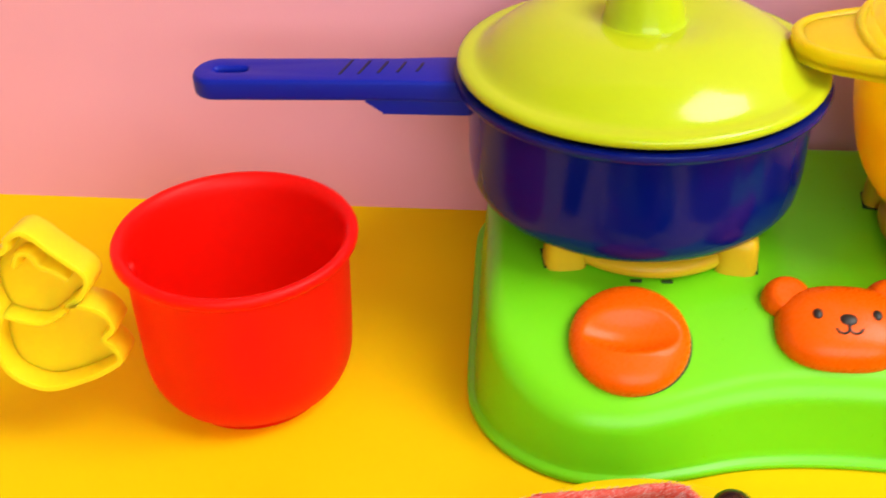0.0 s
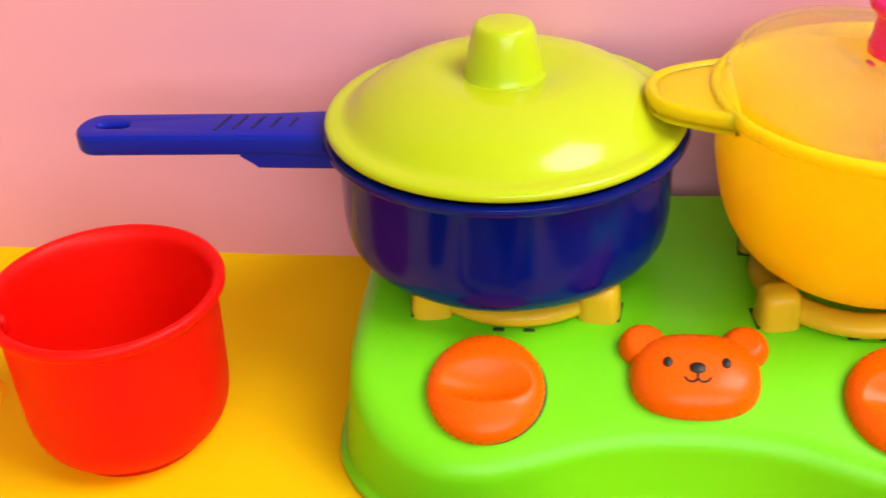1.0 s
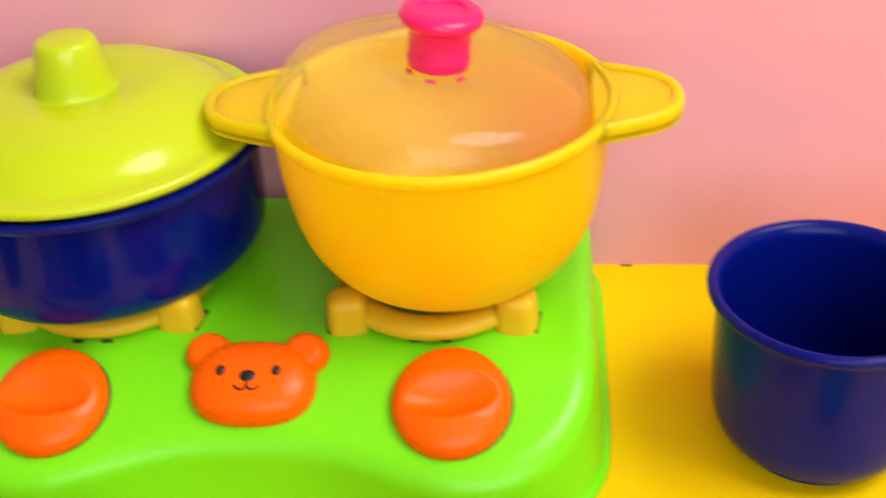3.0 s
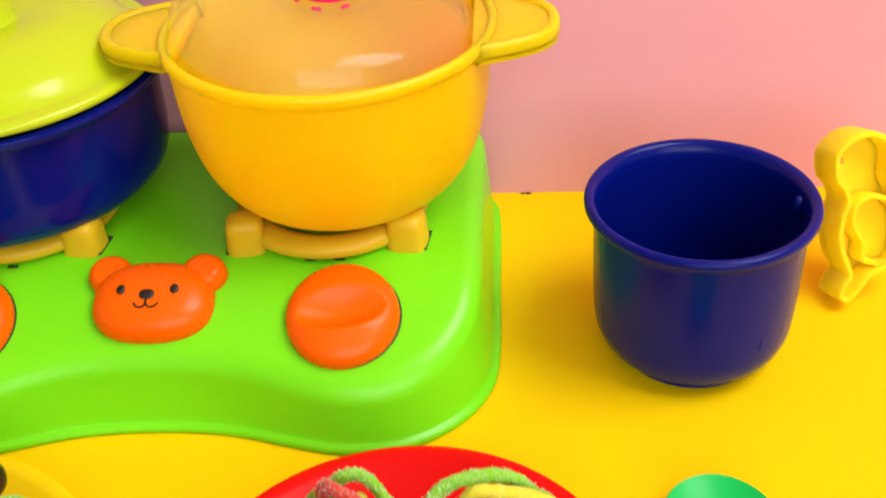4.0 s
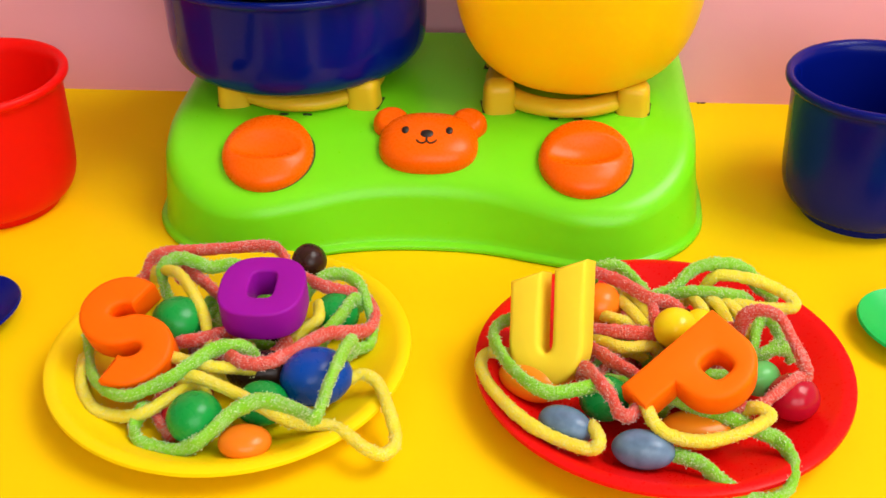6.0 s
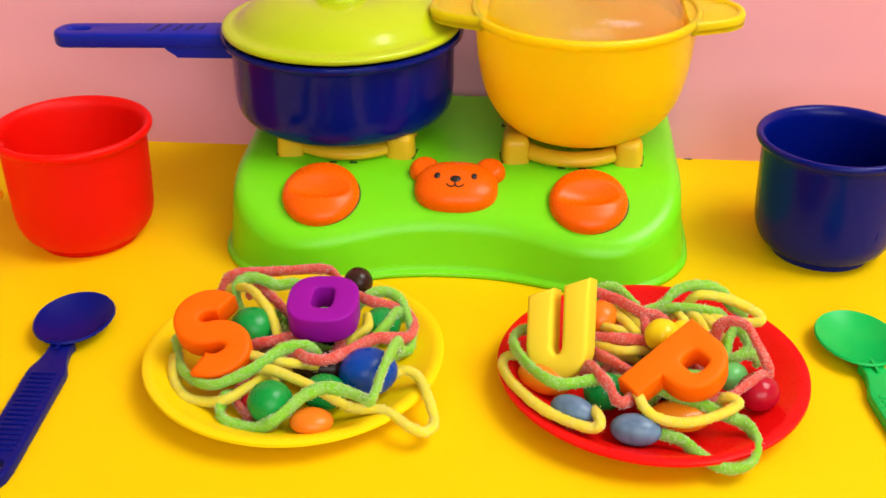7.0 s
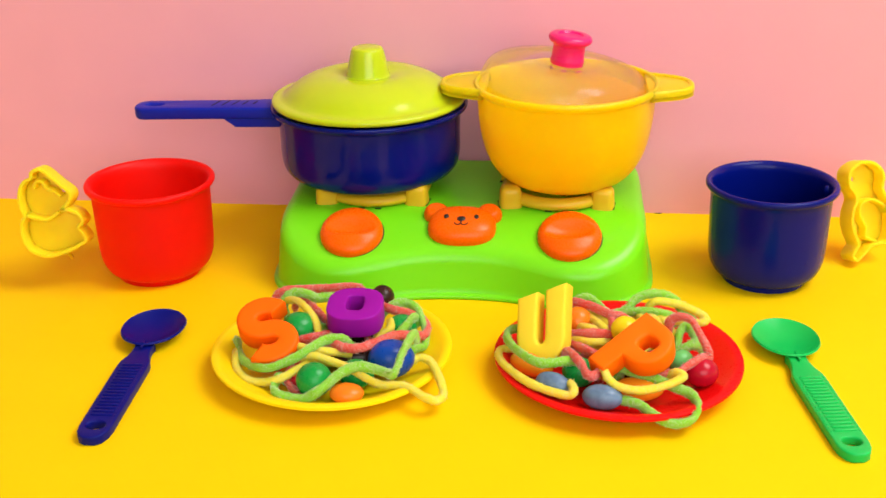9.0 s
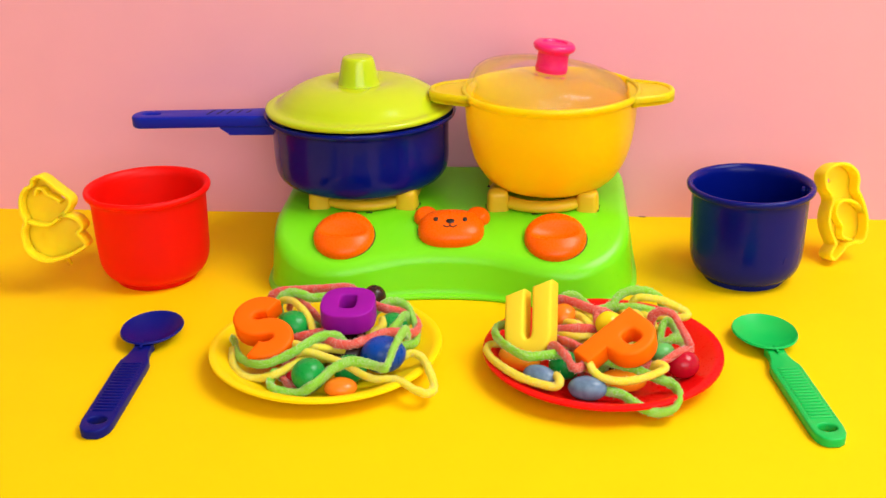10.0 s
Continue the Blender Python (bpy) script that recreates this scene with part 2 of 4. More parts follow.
def stroke(line, w):
    """The anticlockwise outline of a wide pen line."""
    left, right = [], []
    k = len(line)
    for i in range(k):
        a, b = Vector(line[max(i - 1, 0)]), Vector(line[min(i + 1, k - 1)])
        t = (b - a).normalized()
        p = Vector(line[i])
        left.append((p.x - t.y * w / 2, p.y + t.x * w / 2))
        right.append((p.x + t.y * w / 2, p.y - t.x * w / 2))
    return right + left[::-1]


def mm(pts, k=0.001):
    return [(x * k, y * k) for x, y in pts]


def superellipse(ax, ay, n, k=72):
    out = []
    for i in range(k):
        c, s = math.cos(i * math.tau / k), math.sin(i * math.tau / k)
        out.append((ax * math.copysign(abs(c) ** (2 / n), c), ay * math.copysign(abs(s) ** (2 / n), s)))
    return out


def pillow(ax, ay, h, n=2.0, flat=3.0, steps=14, height=None, foot=0.0):
    """A domed button over a superellipse. height(x, y) adds relief."""
    rim = superellipse(ax, ay, n, 144 if ax > 0.006 else 40)
    loops = [[(x, y, -foot) for x, y in rim]]
    for i in range(steps + 1):
        u = math.cos(i / steps * math.pi / 2) if i < steps else 0
        z = h * (1 - u ** flat) ** (1 / flat)
        if u == 0:
            loops.append([(0, 0, z + (height(0, 0) if height else 0))])
        else:
            loops.append([(x * u, y * u, z + (height(x * u, y * u) * min(1, (1 - u) * 6) if height else 0)) for x, y in rim])
    return loft(loops, True, False)


def facing(origin, right, up):
    """A pose whose x runs along right and whose y runs nearly along up."""
    r = Vector(right).normalized()
    n = r.cross(Vector(up)).normalized()
    u = n.cross(r)
    return Matrix.Translation(origin) @ Matrix((r, u, n)).transposed().to_4x4()


# ---- setting ----
tagged(part("tabletop", box(-0.9, 0.9, -1.0, 0.0, -0.012, 0.0), M_TABLE), "matt bright yellow card covering the tabletop", "tabletop", kind="structure")
tagged(part("wall_north", box(-0.9, 0.9, 0.0, 0.012, -0.012, 0.95), M_WALL), "matt salmon pink card standing behind the toys", "wall", kind="structure")
# unseen room shell, added to enclose the table and bounce fill light
tagged(part("floor", box(-2.0, 2.0, -2.1, 1.2, -0.82, -0.80), M_FLOOR), "brown wooden room floor, unseen, added to close the room", "floor", kind="structure")
tagged(part("wall_west", box(-2.04, -2.0, -2.1, 1.2, -0.80, 1.5), M_ROOM), "plain off-white room wall, unseen, added to close the room and bounce light", "wall", kind="structure")
tagged(part("wall_east", box(2.0, 2.04, -2.1, 1.2, -0.80, 1.5), M_ROOM), "plain off-white room wall, unseen, added to close the room and bounce light", "wall", kind="structure")
tagged(part("wall_behind", box(-2.0, 2.0, 1.2, 1.24, -0.80, 1.5), M_ROOM), "plain off-white room wall, unseen, added to close the room and bounce light", "wall", kind="structure")
# this added wall is left open round the fill light
south = bmesh.new()
for x0, x1, z0, z1 in ((-2.0, -0.35, -0.8, 1.5), (1.45, 2.0, -0.8, 1.5), (-0.35, 1.45, -0.8, 0.35), (-0.35, 1.45, 1.45, 1.5)):
    bmesh.ops.create_cube(south, size=1, matrix=Matrix.Translation(((x0 + x1) / 2, -2.07, (z0 + z1) / 2)) @ Matrix.Diagonal((x1 - x0, 0.06, z1 - z0, 1)))
tagged(part("wall_south", south, M_ROOM), "off-white room wall, unseen, added, with an opening for the fill lamp", "wall", kind="structure")
roof = bmesh.new()
for x0, x1, y0, y1 in ((-2.0, 0.42, -2.1, 1.2), (1.48, 2.0, -2.1, 1.2), (0.42, 1.48, -2.1, -0.78), (0.42, 1.48, 0.14, 1.2)):
    bmesh.ops.create_cube(roof, size=1, matrix=Matrix.Translation(((x0 + x1) / 2, (y0 + y1) / 2, 1.53)) @ Matrix.Diagonal((x1 - x0, y1 - y0, 0.06, 1)))
tagged(part("ceiling", roof, M_ROOM), "white ceiling, unseen, added, with a skylight opening", "ceiling", kind="structure")


# ---- toy stove ----
STOVE = thing("toy_stove", pose(-0.0008, -0.0755, 0, 0, 0, 0.9), "glossy lime green toy stove with orange knobs, on the yellow table", "toy stove")
TOP, TILT, BREAK = 0.0375, 24.0, -0.0245


def stove_top(y):
    """Height of the stove's top: flat at the back, sloping down to the front."""
    s = BREAK - y
    soft = 0.004
    ramp = soft * math.log1p(math.exp(max(min(s / soft, 40), -40)))
    return TOP - ramp * math.tan(radians(TILT))


def stove_outline():
    half = [Vector((0.0, -0.0577)), Vector((0.014, -0.0583)), Vector((0.028, -0.0605)), Vector((0.045, -0.0655)), Vector((0.060, -0.0687)), Vector((0.0775, -0.0668)), Vector((0.0930, -0.0570)),
            Vector((0.1028, -0.042)), Vector((0.1056, -0.024)), Vector((0.1062, 0.010)), Vector((0.1068, 0.047)), Vector((0.1056, 0.062)), Vector((0.0998, 0.0705)), Vector((0.086, 0.0718)), Vector((0.04, 0.072)), Vector((0, 0.072))]
    pts = half + [Vector((-p.x, p.y)) for p in half[-2:0:-1]]
    return [(p.x, p.y) for p in spline(pts, 7, closed=True)]


def stove_body():
    base = stove_outline()
    loops = []
    for d, z in ((0.0, 0.0), (-0.0006, 0.0006), (-0.0006, 0.0018), (0.0002, 0.0026), (0.0014, 0.0028), (0.0018, 0.0034)):
        loops.append([(x, y, z) for x, y in inset(base, d)])
    edge_r = 0.0066
    for k in range(1, 6):
        q = inset(base, 0.0018 + 0.0026 * k / 5)
        loops.append([(x, y, 0.0034 + (stove_top(y) - edge_r - 0.0034) * k / 5) for x, y in q])
    for k in range(1, 9):
        a = k / 8 * math.pi / 2
        q = inset(base, 0.0044 + edge_r * (1 - math.cos(a)))
        loops.append([(x, y, stove_top(y) - edge_r * (1 - math.sin(a))) for x, y in q])
    rim = [(x, y) for x, y, _ in loops[-1]]
    for k in range(1, 22):
        f = k / 21
        lp = []
        for x, y in rim:
            sx, sy = max(-0.055, min(0.055, x * 0.62)), -0.004
            xx, yy = x + (sx - x) * f, y + (sy - y) * f
            lp.append((xx, yy, stove_top(yy)))
        loops.append(lp)
    bm = loft(loops, True, False)
    bmesh.ops.holes_fill(bm, edges=[e for e in bm.edges if len(e.link_faces) == 1], sides=0)
    return bm


part("body", stove_body(), M_GREEN, STOVE, sharp=60)


def on_panel(x, y, lift=0.0):
    """A pose on the sloping front panel, z standing off it."""
    return pose(x, y, stove_top(y), TILT, 0, 0) @ pose(0, 0, lift)


def knob_relief(x, y):
    """A soft lens-shaped finger hollow above the middle, with a lip below it."""
    span = max(0, 1 - (x / 0.0138) ** 2)
    crease = -0.0016 + 7 * x * x
    up, down = 0.0090 * math.sqrt(span) + 1e-5, 0.0062 * math.sqrt(span) + 1e-5
    v = min(1, abs((y - crease) / (up if y > crease else down)))
    lip = math.exp(-((y - crease + 0.0058) / 0.0022) ** 2) * span
    return -0.0046 * (1 - v * v) ** 1.25 * span + 0.0006 * lip


for kx, turn in ((-0.0588, 2), (0.0592, 7)):
    # dark disc, shifted right, paints the shaded gap beside the knob
    gap_disc = part("knob_gap_shade", lathe([(0, 0.0001), (0.0170, 0.0001), (0.0172, 0.0003), (0.0168, 0.0004), (0, 0.0004)], 64), M_GAP_SHADE, STOVE, "flat dark disc standing for the shade in the gap round the knob")
    gap_disc.matrix_local = on_panel(kx + 0.0006, -0.0412)
    knob = part("knob", pillow(0.0172, 0.0172, 0.0072, 2.0, 2.4, 30, knob_relief, foot=0.0018), M_KNOB, STOVE, "shiny orange round knob with a finger hollow", 80)
    knob.matrix_local = on_panel(kx, -0.0412, 0.001) @ pose(0, 0, 0, 0, 0, turn)

BEAR = part("bear_button", pillow(0.0186, 0.0132, 0.0085, 2.5, 2.6, 16, foot=0.001), M_KNOB, STOVE, "orange button moulded as a bear's face", 80)
BEAR.matrix_local = on_panel(0.0010, -0.0358, 0.0002)
for side in (-1, 1):
    ear = part("ear", pillow(0.0071, 0.0066, 0.0062, 2.0, 2.2, 10, lambda x, y: -0.0012 * max(0, 1 - (x * x + y * y) / 0.0045 ** 2), foot=0.001), M_KNOB, BEAR, sharp=80)
    ear.matrix_local = pose(side * 0.0145, 0.0099, 0, 0, 0, 0)
    eye = part("eye", pillow(0.0013, 0.0016, 0.0005, 2.0, 2.0, 5, foot=0.0012), M_BLACK, BEAR)
    eye.matrix_local = pose(side * 0.0081, 0.0008, 0.0083)
nose = part("nose", pillow(0.0024, 0.0018, 0.0006, 2.2, 2.0, 6, foot=0.0012), M_BLACK, BEAR)
nose.matrix_local = pose(0, -0.0010, 0.0084)
for side in (-1, 1):
    line = [Vector((0, -0.0023, 0.0086)), Vector((0.00005 * side, -0.0041, 0.0085)), Vector((side * 0.0011, -0.0052, 0.0083)), Vector((side * 0.0026, -0.0050, 0.0083)), Vector((side * 0.0037, -0.0038, 0.0083))]
    part("mouth_line", tube(spline(line, 5), 0.00034, 6), M_BLACK, BEAR)

def burner_foot():
    """A stout post with a rounded head and slightly flared foot."""
    loops = []
    for k, z in ((1.04, -0.0046), (1.02, -0.0040), (0.97, 0.0005), (0.94, 0.0038), (0.88, 0.0054), (0.76, 0.0064), (0.52, 0.0070), (0.2, 0.0072)):
        loops.append([(x * k, y * k, z) for x, y in superellipse(0.0064, 0.0058, 3.4, 32)])
    return loft(loops)


RING_Z = 0.0030
for bx, by in ((-0.0516, 0.0096), (0.0522, 0.0080)):
    burner = part("burner", ring_path([Vector((0.0268 * math.cos(a), 0.0268 * math.sin(a), 0)) for a in (i * math.tau / 72 for i in range(72))],
                                      [(0.0050 * math.cos(a), 0.0033 * math.sin(a)) for a in (j * math.tau / 12 for j in range(12))]), M_BURNER, STOVE, "pale yellow plastic pan support", 70)
    burner.matrix_local = pose(bx, by, TOP + RING_Z)
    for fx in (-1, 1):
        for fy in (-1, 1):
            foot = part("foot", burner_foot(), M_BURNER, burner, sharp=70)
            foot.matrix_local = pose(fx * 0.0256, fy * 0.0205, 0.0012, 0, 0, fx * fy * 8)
            # thin dark plate stands in for the shade in the gap round the foot
            slot = part("foot_gap_shade", rounded_box(0.0129, 0.0104, 0.0004, 0.0001, seg=1), M_GAP_SHADE, burner)
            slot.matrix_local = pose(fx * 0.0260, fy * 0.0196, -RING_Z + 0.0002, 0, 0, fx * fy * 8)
    # the slits are left uncut; dark plates paint the shade inside them
    for dx in (-0.0046, 0.0046):
        dash = part("vent_slit", rounded_box(0.0034, 0.0014, 0.0005, 0.0002, seg=1), M_GAP_SHADE, STOVE)
        dash.matrix_local = pose(bx + dx, -0.0206, stove_top(-0.0206) + 0.0002, 6, 0, 0)


# ---- saucepan and its lid ----
REST = TOP + RING_Z + 0.0033
PAN = thing("saucepan", pose(-0.0571, -0.0548, REST), "glossy dark blue toy saucepan with a long handle, on the stove", "saucepan")
H = 0.0868 - REST
part("body", lathe(smooth_profile([(0.0, 0.0008), (0.020, 0.0006), (0.0335, 0.0002), (0.0446, 0.0019), (0.0503, 0.0069), (0.0519, 0.0143), (0.0521, 0.026), (0.0524, H - 0.0040)], 6) +
     [(0.0530, H - 0.0032), (0.0555, H - 0.0030), (0.0564, H - 0.0024), (0.0568, H - 0.0012), (0.0564, H - 0.0002), (0.0550, H), (0.0515, H - 0.0006), (0.0505, H - 0.002), (0.0498, 0.016), (0.0465, 0.0085), (0.038, 0.0035), (0.0, 0.0026)], 128), M_PAN, PAN, sharp=50)


def pan_handle():
    half, r = 0.0088, 0.0088
    x0, x1 = -0.1405, -0.046
    out = [(x1, -0.0098), (x1, 0.0098), (-0.062, 0.0096), (-0.075, half)] + [(x0 + r + r * 0.85 * math.cos(radians(a)), half * math.sin(radians(a))) for a in range(90, 271, 12)] + [(-0.075, -half), (-0.062, -0.0096)]
    hole = [(-0.1270 + 0.0052 * math.copysign(abs(math.cos(a)) ** 0.5, math.cos(a)), 0.0019 * math.copysign(abs(math.sin(a)) ** 0.6, math.sin(a))) for a in (-i * math.tau / 20 for i in range(20))]
    return prism(out[::-1] if area(out) < 0 else out, [hole[::-1] if area(hole) < 0 else hole], -0.0072, 0.0, 0.0016)


def area(p):
    return sum(p[i][0] * p[(i + 1) % len(p)][1] - p[(i + 1) % len(p)][0] * p[i][1] for i in range(len(p))) / 2


handle = part("handle", pan_handle(), M_HANDLE, PAN, "dull blue handle with a hanging slot", 30)
handle.matrix_local = pose(0, 0.0, H - 0.0006, 0, -1.2, 0.5)
web = prism([(-0.0840, -0.0074), (-0.046, -0.0085), (-0.046, 0.0085), (-0.0840, 0.0074)], [], -0.0055, 0.0, 0.001)
for v in web.verts:
    if v.co.z < -0.003 and v.co.x < -0.06:
        v.co.x += 0.005
web_ob = part("handle_bracket", web, M_HANDLE, handle, sharp=30)
web_ob.matrix_local = pose(0, 0, -0.0068)
for i in range(5):
    mark = part("grip_line", rounded_box(0.0010, 0.0112 - 0.0012 * i, 0.0005, 0.0002, seg=1), M_MARK, handle)
    mark.matrix_local = pose(-0.0905 + 0.0058 * i, 0.0008, 0.0001, 0, 0, -14)

LID = thing("dome_lid", pose(-0.0571, -0.0546, 0.0878), "glossy lime yellow domed lid closing the blue saucepan", "lid")
part("dome", lathe([(0.0, -0.0010), (0.0478, -0.0010), (0.0484, -0.0004), (0.0542, -0.0002), (0.0553, 0.0006), (0.0557, 0.0018), (0.0552, 0.0029), (0.0540, 0.0034)] +
     smooth_profile([(0.0522, 0.0036), (0.0505, 0.0038), (0.0488, 0.0046), (0.0468, 0.0062), (0.0435, 0.0090), (0.0390, 0.0118), (0.0335, 0.0142), (0.0275, 0.0157), (0.0225, 0.0160), (0.0180, 0.0156), (0.0140, 0.0148), (0.0118, 0.0146), (0.0, 0.0146)], 6), 128), M_LIME, LID, sharp=60)
part("knob", lathe([(0.0134, 0.0135), (0.0123, 0.0150), (0.0119, 0.0162), (0.0108, 0.0220), (0.0096, 0.0276), (0.0090, 0.0294), (0.0084, 0.0302), (0.0073, 0.0306), (0.0, 0.0303)], 64), M_LIME, LID, sharp=50)

# ---- two-handled pot and its clear lid ----
POT = thing("cooking_pot", pose(0.0552, -0.0612, REST), "satin orange-yellow toy pot with two handles, on the stove", "pot")
PH = 0.1023 - REST
part("body", lathe([(0.0, 0.0016), (0.017, 0.0014), (0.0180, 0.0002), (0.0205, 0.0), (0.0225, 0.0010)] +
     smooth_profile([(0.0250, 0.0006), (0.0312, 0.0020), (0.0378, 0.0072), (0.0430, 0.0150), (0.0462, 0.0240), (0.0483, 0.0350), (0.0493, 0.0465), (0.0498, PH - 0.0055)], 6) +
     [(0.0500, PH - 0.0045), (0.0508, PH - 0.0040), (0.0515, PH - 0.0030), (0.0515, PH - 0.0012), (0.0508, PH - 0.0002), (0.0498, PH), (0.0488, PH - 0.0006), (0.0478, PH - 0.0060), (0.0466, 0.0400), (0.0415, 0.0200), (0.035, 0.0100), (0.027, 0.0042), (0.0, 0.0032)], 128), M_POT, POT, sharp=55)
for side in (-1, 1):
    tab = [(0.0440, -0.0225), (0.0500, -0.0205), (0.0572, -0.0176), (0.0640, -0.0138), (0.0688, -0.0076), (0.0702, 0.0), (0.0688, 0.0076), (0.0640, 0.0138), (0.0572, 0.0176), (0.0500, 0.0205), (0.0440, 0.0225)]
    tab = [(p.x, p.y) for p in spline([Vector(p) for p in tab], 4)]
    grip = part("handle", prism(tab, [], -0.0052, -0.0006, 0.0010), M_POT, POT, sharp=40)
    grip.matrix_local = pose(0, 0, PH - 0.0008, 0, 0, 0 if side > 0 else 180)
    path = [Vector((x, y, 0)) for x, y in inset(tab, 0.0019)]
    part("handle_rim", ring_path(path, [(-0.0018, -0.0056), (0.0018, -0.0056), (0.0020, -0.0012), (0.0015, -0.0001), (0.0005, 0.0004), (-0.0006, 0.0003), (-0.0014, -0.0004), (-0.0020, -0.0014)], closed=False), M_POT, grip, sharp=50)

CLEAR = thing("pot_lid", pose(0.0538, -0.0612, 0.1000, 0, 7, 0), "clear plastic domed lid with a pink knob, askew on the pot", "lid")
OUT = [(0.0464, -0.0016), (0.0466, 0.0004), (0.0459, 0.0036), (0.0438, 0.0078), (0.0396, 0.0110), (0.0325, 0.0128), (0.0240, 0.0131), (0.0185, 0.0126), (0.0158, 0.0116), (0.0112, 0.0113)]
dome = part("dome", lathe(smooth_profile(OUT, 5) + [(0.0, 0.0113), (0.0, 0.0103)] + smooth_profile([(r - 0.0012, z - 0.0011) for r, z in reversed(OUT[3:-1])], 4) + [(0.0440, 0.0010), (0.0452, -0.0016)], 112), M_CLEAR, CLEAR, sharp=60)
dome.visible_shadow = False
part("knob", lathe([(0.0, 0.0115), (0.0090, 0.0115), (0.0092, 0.0132), (0.0094, 0.0136), (0.0090, 0.0150), (0.0088, 0.0216), (0.0095, 0.0232), (0.0110, 0.0238), (0.0118, 0.0247), (0.0121, 0.0260), (0.0116, 0.0273), (0.0104, 0.0281), (0.0074, 0.0282), (0.0067, 0.0272), (0.0, 0.0270)], 72), M_PINK, CLEAR, "hot pink spool-shaped knob", 50)
for a in (200, 262, 325):
    clip = part("clip", rounded_box(0.0032, 0.0014, 0.0010, 0.0004, seg=2), M_PINK, CLEAR)
    clip.matrix_local = pose(0, 0, 0.0092, 0, 0, a) @ pose(0.0085, 0, 0, 0, 0, 90)


# ---- cups ----
def cup(mat, m, label, r, h, stub):
    c = thing("toy_cup", m, label, "cup", "cups beside the stove")
    k = r / 0.0352
    prof = [(0.0, 0.0014), (0.0205, 0.0012), (0.0212, 0.0), (0.0226, 0.0), (0.0234, 0.0012), (0.0236, 0.0030)]
    prof += smooth_profile([(0.0246, 0.0036), (0.0280, 0.0062), (0.0304, 0.0112), (0.0314, 0.0180), (0.0319, 0.0320), (0.0323, h - 0.0050)], 6)
    prof += [(0.0328, h - 0.0040), (0.0346, h - 0.0036), (0.0353, h - 0.0026), (0.0354, h - 0.0012), (0.0348, h - 0.0002), (0.0336, h), (0.0322, h - 0.0008), (0.0311, h - 0.0034)]
    prof += smooth_profile([(0.0309, h - 0.006), (0.0304, 0.028), (0.0299, 0.0150), (0.0284, 0.0090), (0.0250, 0.0052), (0.0215, 0.0042)], 5) + [(0.0152, 0.0040), (0.0147, 0.0062), (0.0138, 0.0066), (0.0, 0.0066)]
    part("body", lathe([(a * k, z) for a, z in prof], 128), mat, c, sharp=50)
    nub = part("spout_stub", pillow(0.0034, 0.0022, 0.0015, 2.2, 2.2, 6, foot=0.001), mat, c)
    nub.matrix_local = pose(0, 0, 0, 0, 0, stub) @ pose(0.0302 * k, 0, h - 0.0070, 0, -86, 0)
    return c


def dent(c, a, r, z):
    d = part("moulding_mark", pillow(0.0009, 0.0028, 0.0006, 2.0, 2.0, 6, foot=0.0006), M_CUP, c)
    d.matrix_local = pose(0, 0, 0, 0, 0, a) @ pose(r, 0, z, 0, 90, 0) @ pose(0, 0, 0, 0, 0, 78)


cup(M_RED, pose(-0.1733, -0.107, 0), "bright red plastic toy cup standing on the yellow table", 0.0354, 0.0563, 205)
blue_cup = cup(M_CUP, pose(0.1667, -0.0928, 0), "dark blue plastic toy cup standing on the yellow table", 0.0348, 0.0565, 8)
dent(blue_cup, -58, 0.0309, 0.021)


# ---- plates ----
def plate(mat, m, label, r):
    p = thing("toy_plate", m, label, "plate", "plates in front of the stove")
    prof = [(0.0, 0.0008), (0.030, 0.0008), (0.0310, 0.0), (0.0330, 0.0), (0.0345, 0.0010), (0.0430, 0.0030), (0.0520, 0.0062), (r - 0.0012, 0.0083), (r, 0.0092), (r - 0.0002, 0.0103), (r - 0.0014, 0.0108), (r - 0.0036, 0.0106), (r - 0.0052, 0.0098), (0.0470, 0.0068), (0.0420, 0.0046), (0.0385, 0.0036), (0.0360, 0.0030), (0.0, 0.0030)]
    bm = lathe(prof, 128)
    for v in bm.verts:
        a = math.atan2(v.co.y, v.co.x)
        rad = math.hypot(v.co.x, v.co.y)
        if rad > 0.045:
            v.co.z += 0.0005 * math.sin(2 * a + 0.6) * (rad - 0.045) / 0.012
    part("dish", bm, mat, p, sharp=55)
    return p


PLATE_Y, PLATE_R = (-0.0534, -0.2086), (0.0821, -0.2072)
plate(M_PLATE_Y, pose(*PLATE_Y, 0), "shiny yellow toy plate heaped with sour strings and candies", 0.0575)
plate(M_PLATE_R, pose(*PLATE_R, 0), "shiny red toy plate heaped with sour strings and candies", 0.0579)


